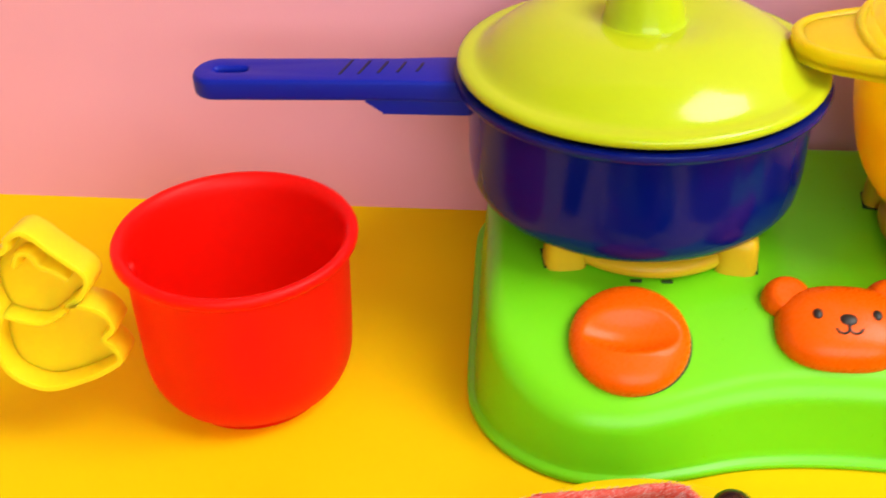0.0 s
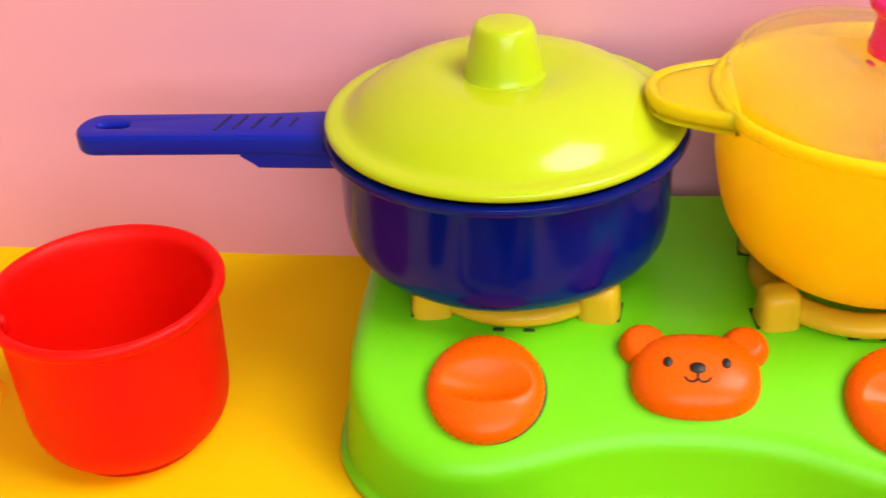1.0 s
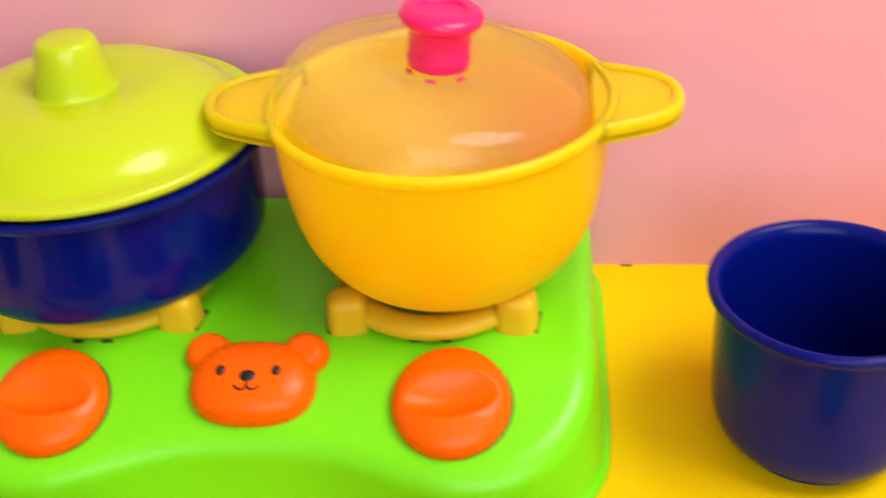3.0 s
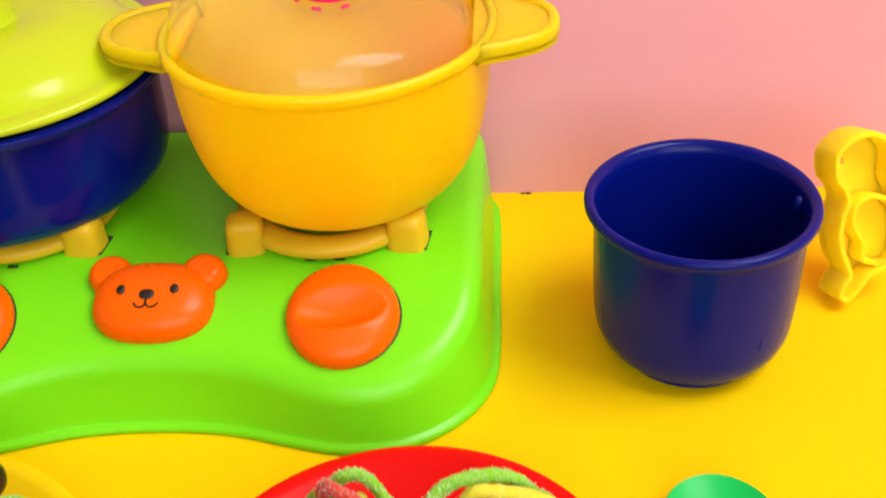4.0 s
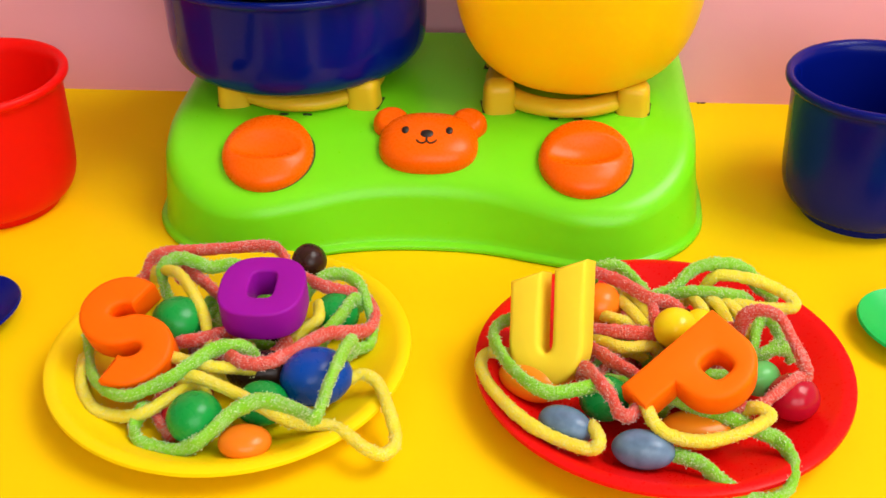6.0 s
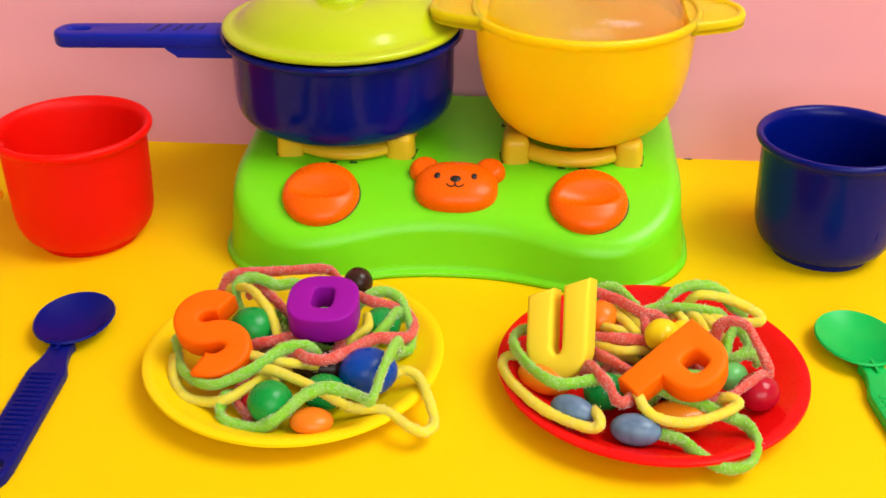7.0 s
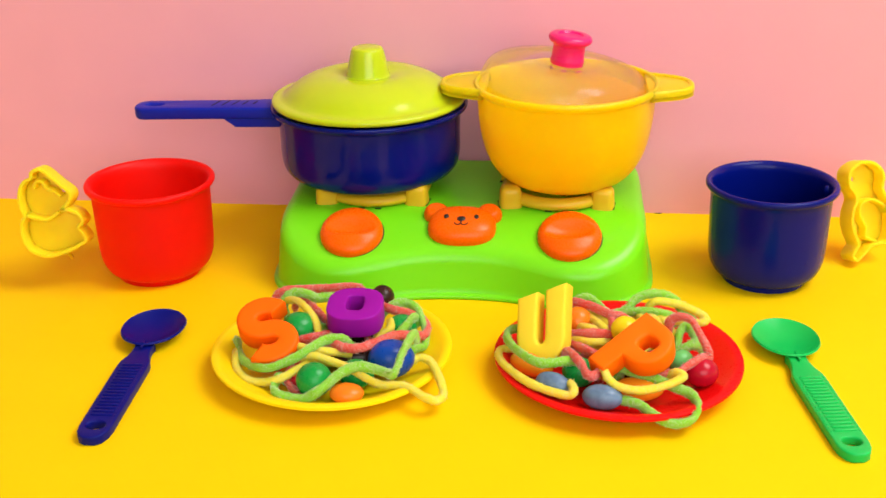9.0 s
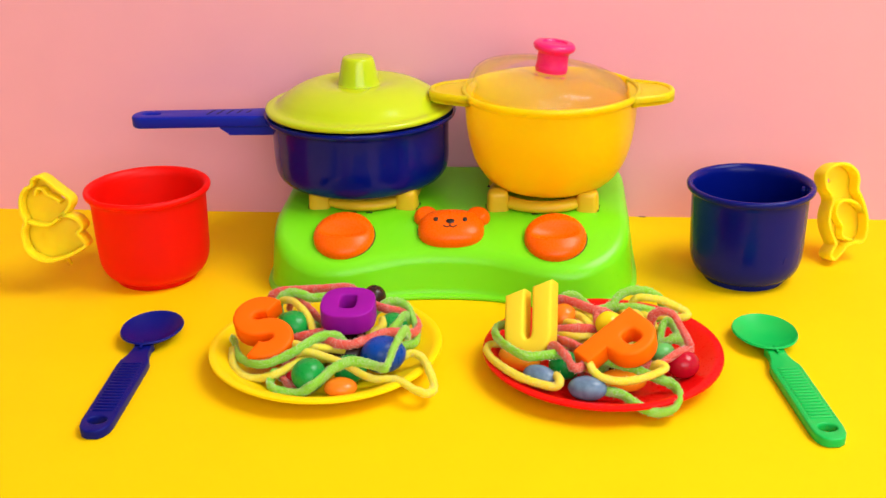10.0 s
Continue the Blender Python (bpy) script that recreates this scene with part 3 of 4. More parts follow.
# ---- spoons ----
def spoon(mat, m, label):
    s = thing("toy_spoon", m, label, "spoon", "spoons beside the plates")
    a, b, depth, t = 0.0156, 0.0184, 0.0055, 0.0014
    loops = []
    for i in range(11):
        u = 1 - i / 10
        zz = 0.0071 - depth * (1 - u ** 2.2)
        loops.append([(a * u * math.cos(v), b * u * math.sin(v) * (1.0 if math.sin(v) > 0 else 1.06), zz) for v in (k * math.tau / 56 for k in range(56))] if u > 0 else [(0, 0, zz)])
    outer = []
    for i in range(11):
        u = i / 10
        zz = 0.0071 - depth * (1 - u ** 2.4) - t * (1 - 0.4 * u)
        k1 = u + 0.03 * u
        outer.append([(a * k1 * math.cos(v), b * k1 * math.sin(v) * (1.0 if math.sin(v) > 0 else 1.06), zz) for v in (k * math.tau / 56 for k in range(56))] if u > 0 else [(0, 0, zz)])
    part("bowl", loft(list(reversed(loops)) + list(reversed(outer)), False, False), mat, s, sharp=50).matrix_local = pose(0, -0.0060, 0)
    half = [(0.0050, -0.0222), (0.0044, -0.0250), (0.0046, -0.0290), (0.0056, -0.0340), (0.0072, -0.0385), (0.0076, -0.0420), (0.0075, -0.0700), (0.0074, -0.0960), (0.0068, -0.1005), (0.0050, -0.1042), (0.0024, -0.1060)]
    out = [(-x, y) for x, y in half] + [(x, y) for x, y in reversed(half)]
    hole = [(0.0042 * math.cos(k * math.tau / 24), -0.0960 + 0.0034 * math.sin(k * math.tau / 24)) for k in range(24)]
    hb = prism(out if area(out) > 0 else out[::-1], [hole], 0.0, 0.0046, 0.0009)
    for v in hb.verts:
        if v.co.y > -0.036:
            v.co.z += 0.0006 * min(1, (v.co.y + 0.036) / 0.014)
    handle = part("handle", hb, mat, s, sharp=35)
    for k in range(17):
        rib = part("rib", rounded_box(0.0098, 0.0015, 0.0011, 0.0004, seg=2), mat, handle, sharp=60)
        rib.matrix_local = pose(0, -0.0430 - 0.0028 * k, 0.0047)
        for side in (-1, 1):
            dot = part("stud", rounded_box(0.0007, 0.0012, 0.0008, 0.0003, seg=1), mat, handle)
            dot.matrix_local = pose(side * 0.0062, -0.0436 - 0.0028 * k, 0.0046)
    part("neck_groove", rounded_box(0.0013, 0.0075, 0.0010, 0.0004, (0, -0.0250, 0.0060), 2), mat, handle)
    return s


spoon(M_SPOON_B, pose(-0.1496, -0.1815, 0, 0, 0, 2.6), "dark blue toy spoon with a ribbed handle lying on the table")
spoon(M_SPOON_G, pose(0.1637, -0.1705, 0, 0, 0, 8.0), "emerald green toy spoon with a ribbed handle lying on the table")


# ---- cookie cutters ----
def cutter(m, label, outline, ridges, eye, group="cookie cutters beside the cups"):
    c = thing("cookie_cutter", m, label, "cookie cutter", group)
    pts = [Vector((x / 1000, y / 1000, 0)) for x, y in outline]
    line = spline(pts, 5, closed=True)
    flat = [(p.x, p.y) for p in line]
    if area(flat) < 0:
        flat, line = flat[::-1], line[::-1]
    hole = [(eye[0] / 1000 + 0.0013 * math.cos(k * math.tau / 14), eye[1] / 1000 + 0.0013 * math.sin(k * math.tau / 14)) for k in range(14)]
    part("backing", prism(inset(flat, 0.0004), [hole], -0.0105, -0.0085, 0.0004), M_CUTTER, c)
    wall = [(-0.0010, -0.0120), (0.0010, -0.0120), (0.0011, -0.0010), (0.0007, 0.0), (-0.0007, 0.0), (-0.0011, -0.0010)]
    part("rim", ring_path(line, wall), M_CUTTER, c, sharp=50)
    for r in ridges:
        rl = spline([Vector((x / 1000, y / 1000, 0)) for x, y in r], 5)
        part("ridge", ring_path(rl, [(-0.0009, -0.0090), (0.0009, -0.0090), (0.0010, -0.0022), (0.0005, -0.0014), (-0.0005, -0.0014), (-0.0010, -0.0022)], closed=False), M_CUTTER, c, sharp=50)
    return c


CAT = [(-9.4, 42.3), (-8.9, 45.2), (-5.3, 47.4), (-1.2, 45.6), (1.5, 43.4), (6.4, 39.8), (11.2, 36.2), (11.9, 32.6), (9.2, 28.2), (6.6, 26.2), (11.0, 26.2), (16.0, 24.4), (18.6, 20.4), (16.0, 16.6), (18.4, 14.0), (20.2, 10.4), (17.4, 7.6), (10.0, 3.4), (0, 0), (-7.3, 1.5), (-11.9, 5.1), (-14.0, 10.2), (-14.5, 16.3), (-13.0, 21.6), (-14.8, 26), (-15.7, 30.8), (-15.0, 36.2), (-12.8, 40.0)]
CAT_LINES = [[(-12.4, 21.6), (-6, 20.0), (0, 20.4), (5.4, 24.6)], [(-8.2, 36.6), (-6.6, 40.4), (-3.3, 40.2), (-1.2, 37.2), (2.3, 36.0), (6.4, 33.4)]]
cat = cutter(pose(-0.2224, -0.1410, 0.0222, 79, 0, 5) @ pose(0, 0, 0, 0, 0, -4), "translucent yellow cat-shaped cookie cutter standing beside the red cup", CAT, CAT_LINES, (5.6, 35.2))
part("strut", tube([Vector((-0.002, 0.026, -0.010)), Vector((-0.002, 0.002, -0.028)), Vector((-0.002, -0.0105, -0.0440))], 0.0016, 10), M_CUTTER, cat)
DUCK = [(-13.5, 52), (-12.5, 57.5), (-7, 61.5), (-1.5, 62.5), (5, 61), (9.8, 56.5), (11, 51), (9.8, 44.5), (12, 39), (14, 32), (15.2, 23.5), (14, 15), (10.5, 9.5), (5, 9.2), (-1, 8), (-5, 4.5), (-9, 1.2), (-11.5, 0), (-14, 2.6), (-12, 6.5), (-9.5, 10), (-12, 17.5), (-13.2, 25), (-12, 32), (-9.2, 38.5), (-10.2, 43.5), (-13, 47.5)]
cutter(pose(0.2298, -0.0750, 0.0050, 72, 0, 20), "translucent yellow duck-shaped cookie cutter standing beside the blue cup", [(x * 0.87, y * 0.87) for x, y in DUCK], [[(13.5, 23.5), (8.5, 30), (2, 33), (-3.5, 31.5), (-5.5, 27), (-4.5, 22.5), (-2.2, 18), (-2.7, 12.5), (1, 10.3), (4.5, 8.7)]], (-5, 45))


# ---- letters ----
def letter(name, m, label, mat, outer, holes, thick, bev=0.0017):
    ob = part(name, prism(outer if area(outer) > 0 else outer[::-1], [h if area(h) > 0 else h[::-1] for h in holes], -thick, 0.0, bev), mat, None, label, 34)
    ob.matrix_world = m
    return tagged(ob, "", "letter", "letters on the plates")


S_LINE = arc(0, 6.9, 8.3, 6.9, 26, 258, 26) + arc(0, -6.9, 8.5, 7.0, 78, -146, 26)
letter("letter_s", facing((-0.0813, -0.2213, 0.0255), (0.93, 0.34, 0.13), (-0.36, 0.82, 0.44)), "thick orange rubber letter S propped on the candies", M_S, mm(stroke(S_LINE, 9.8)), [], 0.0115)
letter("letter_o", facing((-0.0425, -0.2028, 0.0305), (1, 0.03, 0), (0, 0.993, 0.12)), "thick purple rubber letter O lying on the candies", M_O, mm(superellipse(13.5, 13.9, 2.7, 64)), [[(x, y + 0.0006) for x, y in mm(superellipse(4.1, 6.2, 4, 36))]], 0.0108, 0.0009)
U_LINE = [(-7.3, 16.5), (-7.3, 6), (-7.3, -4)] + arc(0, -4, 7.3, 8.6, 180, 360, 18)[1:] + [(7.3, 6), (7.3, 20.5)]
U_OUT = [(x * 0.95, y * 0.96 + (0.30 * (x + (7.3 if x < 0 else -7.3)) if y > 12 else 0)) for x, y in stroke(U_LINE, 10.4)]
letter("letter_u", facing((0.0458, -0.2145, 0.0262), (0.94, -0.27, 0.20), (0.0, 0.60, 0.80)), "thick pale yellow rubber letter U standing on the candies", M_U, mm(U_OUT), [], 0.0115)
P_OUT = [(-11.9, -18.2), (-2.0, -18.2), (-2.0, -6.8)] + arc(1.3, 5.3, 11.0, 12.1, -90, 90, 20) + [(-11.9, 17.4)]
P_UP = Vector((0.0253, 0.0197, 0.013)).normalized()
P_N = Vector((-0.16, -0.39, 0.905)).normalized()
letter("letter_p", facing((0.0886, -0.2347, 0.0288), P_UP.cross(P_N), P_UP), "thick orange rubber letter P lying aslant on the candies", M_P, mm(P_OUT), [[(x + 0.0018, y + 0.0053) for x, y in mm(superellipse(4.0, 3.9, 3.4, 24))]], 0.0110)


# ---- candies ----
SIZE = 0.77


def candy(name, mat, x, y, z, ax, ay, az, turn, label):
    ax, ay, az, z = ax * SIZE, ay * SIZE, az * SIZE, 0.0032 + (z - 0.0032) * 0.88
    bm = bmesh.new()
    bmesh.ops.create_uvsphere(bm, u_segments=36, v_segments=20, radius=1)
    for v in bm.verts:
        k = 1 + 0.025 * noise.noise(v.co * 1.3 + Vector((x * 900, y * 900, 0)))
        v.co = Vector((v.co.x * ax * k, v.co.y * ay * k, v.co.z * az * k))
    ob = part(name, bm, mat, None, label, 90)
    ob.matrix_world = pose(x, y, z, 0, 0, turn)
    return tagged(ob, "", "candy", "candies on the plates")


candy("candy", C_GREEN, -0.0545, -0.2458, 0.0140, 0.0106, 0.0106, 0.0104, 0, "shiny green sugar-coated candy on the yellow plate")
candy("candy", C_GREEN, -0.0697, -0.2065, 0.0200, 0.0112, 0.0104, 0.0102, 0, "shiny green sugar-coated candy on the yellow plate")
candy("candy", C_GREEN, -0.0370, -0.2360, 0.0120, 0.0105, 0.0088, 0.0088, 10, "shiny green sugar-coated candy on the yellow plate")
candy("candy", C_GREEN, -0.0222, -0.1905, 0.0125, 0.0098, 0.0094, 0.0090, 0, "shiny green sugar-coated candy on the yellow plate")
candy("candy", C_BLUE, -0.0222, -0.2268, 0.0158, 0.0142, 0.0118, 0.0116, 15, "large shiny blue sugar-coated candy on the yellow plate")
candy("candy", C_BLUE, -0.0770, -0.1930, 0.0105, 0.0075, 0.0075, 0.0072, 15, "small shiny blue candy on the yellow plate")
candy("candy", C_BROWN, -0.0400, -0.2215, 0.0120, 0.0150, 0.0088, 0.0088, 4, "long dark brown candy on the yellow plate")
candy("candy", C_BROWN, -0.0345, -0.1705, 0.0205, 0.0078, 0.0078, 0.0078, 0, "small round dark brown candy on the yellow plate")
# added ball, set below the O so that its hole reads dark
candy("candy", C_BROWN, -0.0430, -0.1965, 0.0125, 0.0100, 0.0095, 0.0090, 0, "small round dark brown candy on the yellow plate")
candy("candy", C_ORANGE, -0.0388, -0.2516, 0.0106, 0.0100, 0.0080, 0.0056, 6, "flat orange candy on the yellow plate")
candy("candy", C_RED, -0.0620, -0.2385, 0.0080, 0.0070, 0.0060, 0.0050, 6, "small red candy on the yellow plate")
candy("jelly_bean", C_GREY, 0.0524, -0.2412, 0.0138, 0.0110, 0.0068, 0.0068, -28, "mottled grey-blue jelly bean on the red plate")
candy("jelly_bean", C_GREY, 0.0740, -0.2482, 0.0118, 0.0116, 0.0074, 0.0074, -6, "mottled grey-blue jelly bean on the red plate")
candy("candy", C_GREEN, 0.0640, -0.2270, 0.0120, 0.0100, 0.0090, 0.0090, 0, "shiny green candy on the red plate")
candy("jelly_bean", C_AMBER, 0.0425, -0.2190, 0.0112, 0.0140, 0.0090, 0.0080, -25, "orange jelly bean on the red plate")
candy("candy", C_AMBER, 0.0902, -0.2369, 0.0098, 0.0150, 0.0085, 0.0068, 4, "long amber candy on the red plate")
candy("candy", C_YELLOW, 0.0850, -0.2080, 0.0262, 0.0086, 0.0084, 0.0084, 0, "round yellow candy on top of the strings")
candy("candy", C_YELLOW, 0.0925, -0.2040, 0.0240, 0.0070, 0.0070, 0.0074, 0, "round yellow candy on top of the strings")
candy("candy", C_ORANGE, 0.0633, -0.1880, 0.0190, 0.0092, 0.0092, 0.0090, 0, "round orange candy on the red plate")
candy("jelly_bean", C_MINT, 0.1105, -0.2170, 0.0140, 0.0078, 0.0066, 0.0072, 30, "light green jelly bean on the red plate")
candy("candy", C_RED, 0.1190, -0.2235, 0.0125, 0.0100, 0.0096, 0.0090, 0, "glossy dark red round candy on the red plate")
candy("candy", C_BLUE, 0.1040, -0.1860, 0.0110, 0.0075, 0.0070, 0.0070, 0, "small blue candy under the strings on the red plate")
candy("candy", C_BROWN, 0.0850, -0.2180, 0.0120, 0.0110, 0.0100, 0.0100, 0, "dark brown candy under the strings on the red plate")
candy("candy", C_YELLOW, 0.0980, -0.1960, 0.0120, 0.0110, 0.0090, 0.0090, 0, "round yellow candy under the strings on the red plate")


# ---- sour strings: control points in millimetres from each plate's middle ----
grain_deck = random.Random(5)
OCTA = [(1, 0, 0), (-1, 0, 0), (0, 1, 0), (0, -1, 0), (0, 0, 1), (0, 0, -1)]
OCTA_FACES = [(0, 2, 4), (2, 1, 4), (1, 3, 4), (3, 0, 4), (2, 0, 5), (1, 2, 5), (3, 1, 5), (0, 3, 5)]


def sugar_grains(string, parent, share, mat):
    """Sugar crystals half sunk into a string's skin."""
    verts, faces = [], []
    for v in string:
        if grain_deck.random() > share * (0.35 + 1.5 * max(0, 0.5 + noise.noise(v * 260))):
            continue
        size = grain_deck.uniform(0.00012, 0.00032)
        turn = Matrix.Rotation(grain_deck.uniform(0, 6), 3, Vector((grain_deck.uniform(-1, 1), grain_deck.uniform(-1, 1), 1)))
        at = v + Vector([grain_deck.uniform(-0.0004, 0.0004) for q in range(3)])
        base = len(verts)
        verts += [at + turn @ Vector(o) * size for o in OCTA]
        faces += [tuple(base + i for i in f) for f in OCTA_FACES]
    me = bpy.data.meshes.new("sugar")
    me.from_pydata(verts, [], faces)
    me.materials.append(mat)
    ob = new("sugar", me)
    ob.parent = parent
    return tagged(ob, "loose white sugar crystals", kind="stuff")


def strand(colour, pts, centre, label):
    pts = [Vector(p) for p in pts]
    for end, ahead in ((pts[0], pts[1]), (pts[-1], pts[-2])):
        d = end - ahead
        d = Vector((d.x, d.y, 0)).normalized()
        tail = [end + d * 3.2 + Vector((0, 0, -2.2)), end + d * 5.0 + Vector((0, 0, -6.0))]
        for p in tail:
            p.z = max(p.z, min(end.z, 6.2))
        pts = pts + tail if end is pts[-1] else tail[::-1] + pts
    path = spline([Vector((centre[0] + x / 1000, centre[1] + y / 1000, z / 1000)) for x, y, z in pts], 3)
    fine = spline(path, 4)
    bm = tube(fine, 0.00190 if colour == "YELLOW" else 0.00192, 14, 0.20, flat=1.0 if colour == "YELLOW" else 1.22)
    skin = [v.co.copy() for v in bm.verts]
    ob = part("sour_string", bm, M_SOUR[colour], None, label, 85)
    sugar_grains(skin, ob, 0.16 if colour == "YELLOW" else 0.55, M_SUGAR[colour])
    return tagged(ob, "", "candy string", "sour strings on the plates")


strand("RED", [(-36.3, 32.9, 14), (-34.2, 34.3, 19), (-29.7, 34.3, 22), (-18.9, 36.8, 22), (-6.9, 39.3, 22), (2.8, 41.1, 22), (8.4, 40.3, 21), (14.1, 32.3, 19), (23.8, 24.3, 19), (31.4, 21.9, 18), (39.7, 22.9, 15), (44.2, 16.4, 13), (43.2, 8.2, 13), (38.3, 3.7, 15), (31, -2.2, 18), (23.6, -14.1, 20), (15.6, -20.2, 20), (7.5, -18.8, 20), (0, -10, 18)], PLATE_Y, "red sugar-dusted sour string on the yellow plate")
strand("RED", [(-20.6, -2.4, 13), (-12.6, -5.7, 16), (-6.4, -6.7, 18), (-0.2, -2.7, 18)], PLATE_Y, "red sugar-dusted sour string on the yellow plate")
strand("RED", [(-21.3, 29.3, 19), (-14.1, 24.3, 18), (-8.4, 21.6, 14)], PLATE_Y, "red sugar-dusted sour string on the yellow plate")
strand("RED", [(-14.9, -23.4, 9), (-15.8, -29.2, 7), (-11.2, -35.8, 6)], PLATE_Y, "red sugar-dusted sour string on the yellow plate")
strand("GREEN", [(-27, 23.1, 13), (-28.9, 26.5, 18), (-27.4, 28, 22), (-23.2, 28.7, 24), (-16.6, 26.8, 24), (-11.9, 26.8, 22), (-6.5, 30.5, 21)], PLATE_Y, "green sugar-dusted sour string on the yellow plate")
strand("GREEN", [(23.6, 26, 18), (27.1, 27.7, 20), (33.1, 28.2, 20), (38.3, 24.8, 18), (41.6, 18.4, 15), (43.8, 13.1, 10), (43.3, 6.5, 8), (38.9, 3.6, 8)], PLATE_Y, "green sugar-dusted sour string on the yellow plate")
strand("GREEN", [(36.8, 16.7, 18), (34.3, 11.6, 16), (30.2, 3.3, 14)], PLATE_Y, "green sugar-dusted sour string on the yellow plate")
strand("GREEN", [(-46.8, 1, 10), (-40.5, -14.8, 10), (-31.5, -26.1, 12), (-23, -30.3, 14), (-16.5, -28.8, 16), (-10, -26.9, 19), (-4.3, -21.4, 21), (0.5, -16.7, 22), (6.8, -14.5, 22)], PLATE_Y, "green sugar-dusted sour string on the yellow plate")
strand("GREEN", [(-18.9, -31.9, 10), (-20.3, -36.5, 7), (-16.9, -42.2, 7), (-9, -44.8, 7), (-3.3, -45.7, 8), (2.4, -46.1, 12), (7.3, -42.6, 15), (12.2, -39.1, 18), (18.4, -36.9, 20), (25.1, -37.9, 20), (32, -41.1, 20), (35.7, -44.5, 21), (37.4, -42.4, 23), (38.5, -37.4, 26), (40, -27, 27), (41.7, -17.5, 27)], PLATE_Y, "green sugar-dusted sour string on the yellow plate")
strand("YELLOW", [(-44.5, -9.6, 10), (-42.4, -18.9, 8), (-36, -28.2, 7), (-27.9, -31.4, 7), (-19.1, -33.8, 10), (-12.2, -29.2, 12), (-6.3, -24.9, 14)], PLATE_Y, "yellow sugar-dusted sour string on the yellow plate")
strand("YELLOW", [(-12.4, -16.5, 18), (-5, -18.8, 18), (2, -20.3, 18), (9.4, -17.8, 16)], PLATE_Y, "yellow sugar-dusted sour string on the yellow plate")
strand("YELLOW", [(-4.2, -24.8, 18), (3.6, -28.2, 18), (13.2, -32.5, 17), (22.1, -34.7, 13), (28.6, -34.7, 10), (37.3, -34.7, 10), (43.1, -37.9, 10), (50.2, -43.2, 9), (55.1, -43.2, 8), (57.3, -37.6, 8), (54.6, -29, 11), (49.9, -18.7, 13), (45.1, -15.7, 14), (41.3, -16.6, 13)], PLATE_Y, "yellow sugar-dusted sour string on the yellow plate")
strand("YELLOW", [(-29.8, 28.6, 19), (-21.7, 21.7, 23), (-13.6, 10.2, 24), (-7.9, 1.7, 22), (-5.3, -4, 18)], PLATE_Y, "yellow sugar-dusted sour string on the yellow plate")
strand("YELLOW", [(26.2, 15.5, 16), (27.1, 8.7, 16), (23.2, 5.8, 14)], PLATE_Y, "yellow sugar-dusted sour string on the yellow plate")
strand("GREEN", [(-46.6, 9.9, 17), (-50.7, 5.3, 18), (-52.1, -0.9, 18), (-48.4, -12.7, 19), (-41.6, -24.2, 20), (-35.1, -29.1, 20), (-27.6, -27.6, 20), (-20.7, -23.6, 19)], PLATE_R, "green sugar-dusted sour string on the red plate")
strand("YELLOW", [(-47.7, -0.2, 11), (-53.9, -0.7, 11), (-55.6, -6.0, 11), (-52.6, -16.9, 12), (-44.8, -29.9, 13), (-37.3, -37.4, 13), (-29.0, -42.4, 13), (-22.8, -44.3, 13), (-20.6, -43.4, 15), (-21.8, -38.1, 15)], PLATE_R, "yellow sugar-dusted sour string on the red plate")
strand("RED", [(-19.8, 30.1, 22), (-11.9, 23.3, 23), (-4.3, 14, 24), (1.4, 13.4, 23)], PLATE_R, "red sugar-dusted sour string on the red plate")
strand("RED", [(-20.2, 5.5, 17), (-11.5, 1, 20), (-1.3, 1.3, 19)], PLATE_R, "red sugar-dusted sour string on the red plate")
strand("RED", [(-23.6, -18.3, 20), (-20.3, -26.2, 22), (-17.1, -29.8, 20), (-15, -34.2, 18), (-11.9, -35.4, 18), (-8.8, -29.2, 17)], PLATE_R, "red sugar-dusted sour string on the red plate")
strand("RED", [(-20.3, -2.4, 15), (-15.2, -11.6, 18), (-8.8, -16.4, 17)], PLATE_R, "red sugar-dusted sour string on the red plate")
strand("RED", [(-3.1, 12.9, 22), (-2.3, 5.8, 21), (1.1, 3.1, 18)], PLATE_R, "red sugar-dusted sour string on the red plate")
strand("YELLOW", [(-20.2, 16.8, 15), (-14.5, 9.3, 19), (-9.3, 7.5, 18)], PLATE_R, "yellow sugar-dusted sour string on the red plate")
strand("YELLOW", [(-20.1, 3.6, 15), (-12.7, -4, 18), (-4.7, -1.7, 17)], PLATE_R, "yellow sugar-dusted sour string on the red plate")
strand("YELLOW", [(-15.4, 27.2, 17), (-9.8, 13.4, 20), (-6.7, 7, 20), (-3.2, 6.1, 17)], PLATE_R, "yellow sugar-dusted sour string on the red plate")
strand("YELLOW", [(-12.4, 29.8, 17), (-7.3, 17.7, 20), (-3.9, 9.5, 20)], PLATE_R, "yellow sugar-dusted sour string on the red plate")
strand("YELLOW", [(-7.8, -32.8, 20), (-5.8, -37.1, 18), (-1.7, -40.1, 16), (5.5, -41.3, 15), (12.9, -39.9, 15), (20.3, -37.1, 16), (25.7, -33.7, 17), (27, -32.1, 18), (24.6, -29.7, 18)], PLATE_R, "yellow sugar-dusted sour string on the red plate")
strand("GREEN", [(-1.6, -23.3, 16), (6.6, -27.6, 16), (12.9, -29, 15), (19.2, -30.4, 13), (25.5, -31.7, 11), (30.5, -34.3, 10), (33, -41.5, 9), (30.6, -50.7, 8), (25.3, -54.2, 7), (19.3, -53.7, 7), (12.4, -50.2, 9), (7.7, -45.1, 10), (1.8, -42.1, 10), (-2.5, -39.3, 9)], PLATE_R, "green sugar-dusted sour string on the red plate")
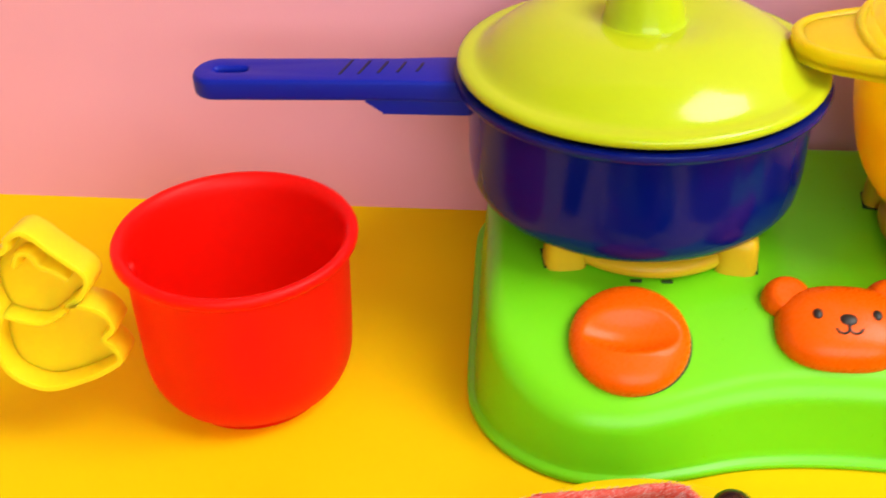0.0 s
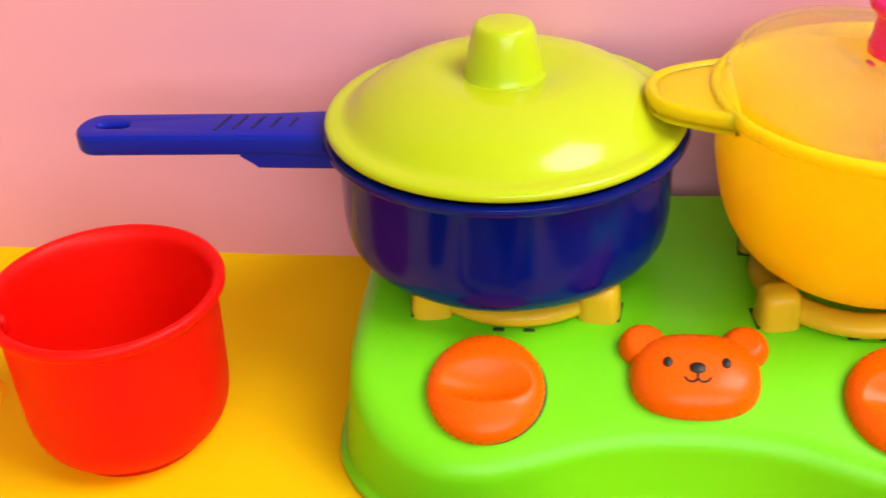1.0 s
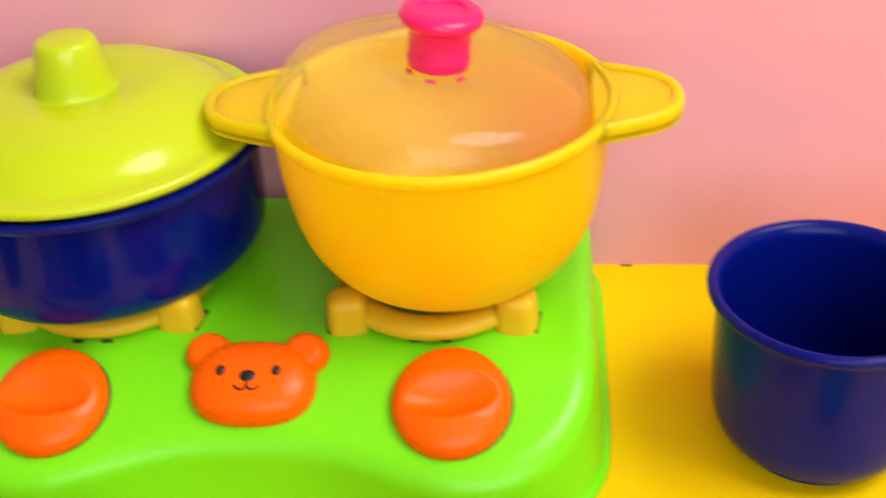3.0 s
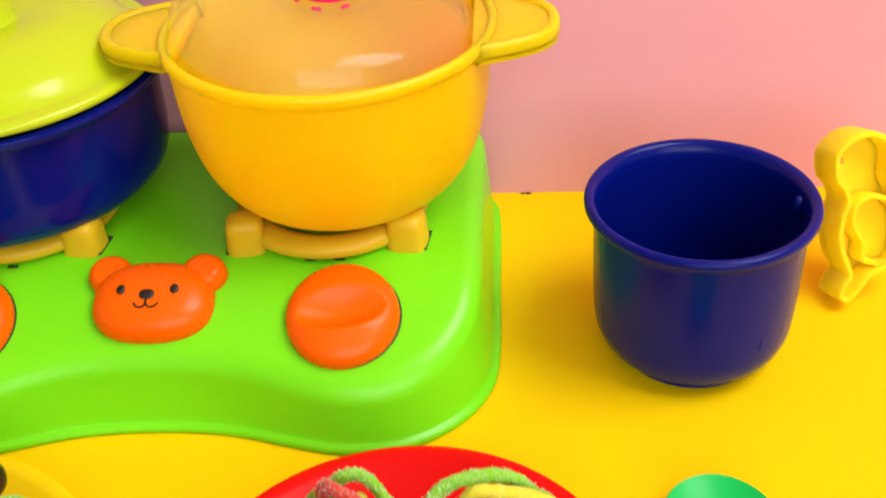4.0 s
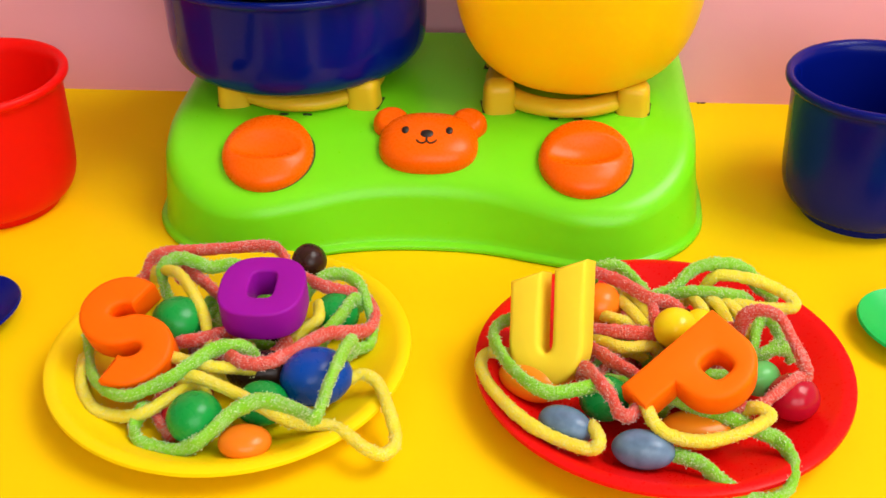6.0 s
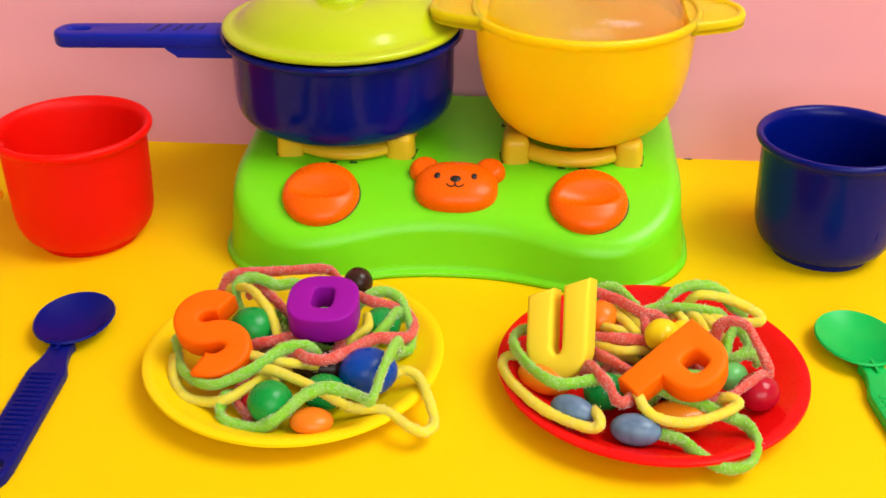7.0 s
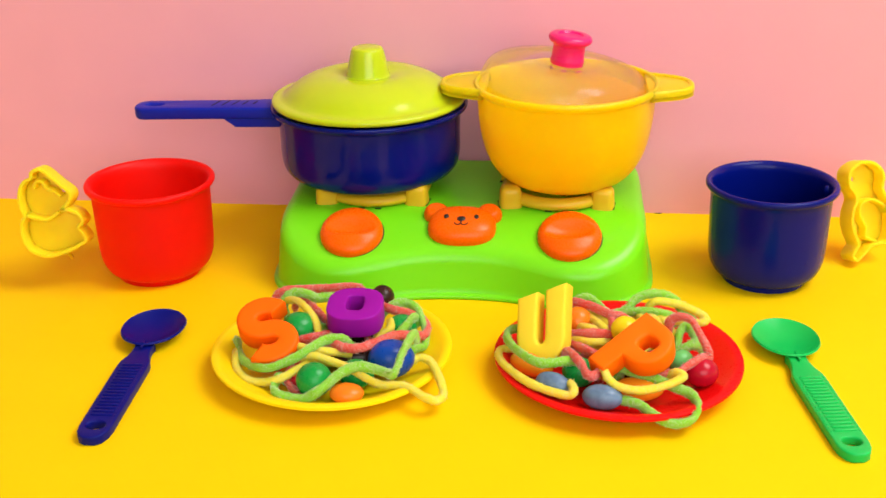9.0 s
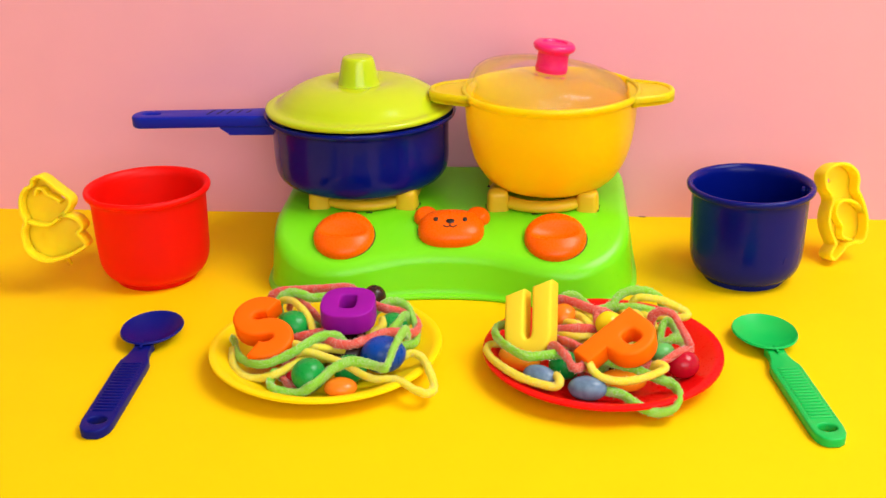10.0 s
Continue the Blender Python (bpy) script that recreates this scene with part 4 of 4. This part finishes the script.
strand("RED", [(22.7, 3.5, 21), (23.6, 2.4, 27), (27.5, 1.2, 30), (32.6, -1.8, 30), (35.8, -5.6, 26), (38.6, -11.3, 22), (40.4, -14.1, 18), (36.2, -16.5, 18), (30.1, -22.8, 18), (25.8, -25.5, 16), (19.9, -26.5, 15)], PLATE_R, "red sugar-dusted sour string on the red plate")
strand("GREEN", [(28, 4.5, 14), (29.2, 9, 18), (32, 11.2, 20), (34.6, 7.8, 19), (35.7, 5, 16), (32.7, 2.8, 14)], PLATE_R, "green sugar-dusted sour string on the red plate")
strand("GREEN", [(28.2, 0.5, 12), (31.9, 1.9, 14), (36.2, 4, 14)], PLATE_R, "green sugar-dusted sour string on the red plate")
strand("GREEN", [(-1.5, 20.2, 21), (5, 22.4, 23), (8.8, 24.7, 27), (14.5, 26.4, 29), (21.8, 28.8, 28), (28.2, 30.6, 24), (32.8, 31, 18)], PLATE_R, "green sugar-dusted sour string on the red plate")
strand("GREEN", [(1, 21.2, 20), (9.9, 20, 23), (18.5, 19.4, 23), (24.6, 22.2, 20)], PLATE_R, "green sugar-dusted sour string on the red plate")
strand("YELLOW", [(19.3, 25.4, 26), (28.6, 25.1, 25), (35.8, 25.3, 22), (41.4, 22.3, 20), (41.7, 19, 19), (36.7, 19.3, 18), (29.6, 18.4, 19), (23.5, 19.3, 19)], PLATE_R, "yellow sugar-dusted sour string on the red plate")
strand("YELLOW", [(9.8, 21, 20), (12.3, 13.6, 21), (14, 9.9, 18)], PLATE_R, "yellow sugar-dusted sour string on the red plate")
strand("YELLOW", [(15.1, 19.7, 21), (18.2, 14.1, 21), (21, 10.8, 17)], PLATE_R, "yellow sugar-dusted sour string on the red plate")
strand("YELLOW", [(19.3, 20, 20), (23.9, 14.8, 19), (25.8, 12.8, 16)], PLATE_R, "yellow sugar-dusted sour string on the red plate")
strand("GREEN", [(-22.2, 34.9, 15), (-18.5, 34.4, 21), (-13.7, 35, 22), (-9.6, 33.5, 20), (-5.4, 28.7, 18)], PLATE_R, "green sugar-dusted sour string on the red plate")


# ---- strings that lie low in the two heaps ----
deck = random.Random(11)
for centre, where in ((PLATE_Y, "yellow"), (PLATE_R, "red")):
    for k in range(11):
        colour = ("GREEN", "RED", "YELLOW")[k % 3]
        a0, cx, cy, rad = deck.uniform(0, 360), deck.uniform(-12, 12), deck.uniform(-6, 18), deck.uniform(9, 19)
        turn = deck.choice((-1, 1)) * deck.uniform(150, 230)
        pts = []
        for q in range(7):
            a = radians(a0 + turn * q / 6)
            x, y = cx + rad * math.cos(a) * 1.15, cy + rad * math.sin(a) * 0.8
            pts.append((x, y, 6.0 + 0.9 * (k // 2) + 1.5 * math.sin(q * 1.9 + k)))
        strand(colour, pts, centre, "%s sugar-dusted sour string on the %s plate" % (colour.lower(), where))


# ---- crumbs where the two cards meet ----
for cx, ca in ((0.1163, 0.0014), (0.1142, 0.0007)):
    ob = part("crumb", pillow(ca, 0.0005, 0.0005, 2.4, 2.2, 5), C_BROWN, None, "tiny dark crumb at the foot of the pink card")
    ob.matrix_world = pose(cx, -0.0009, 0.0, 0, 0, 4)
    tagged(ob, "", "crumb", "crumbs by the card")
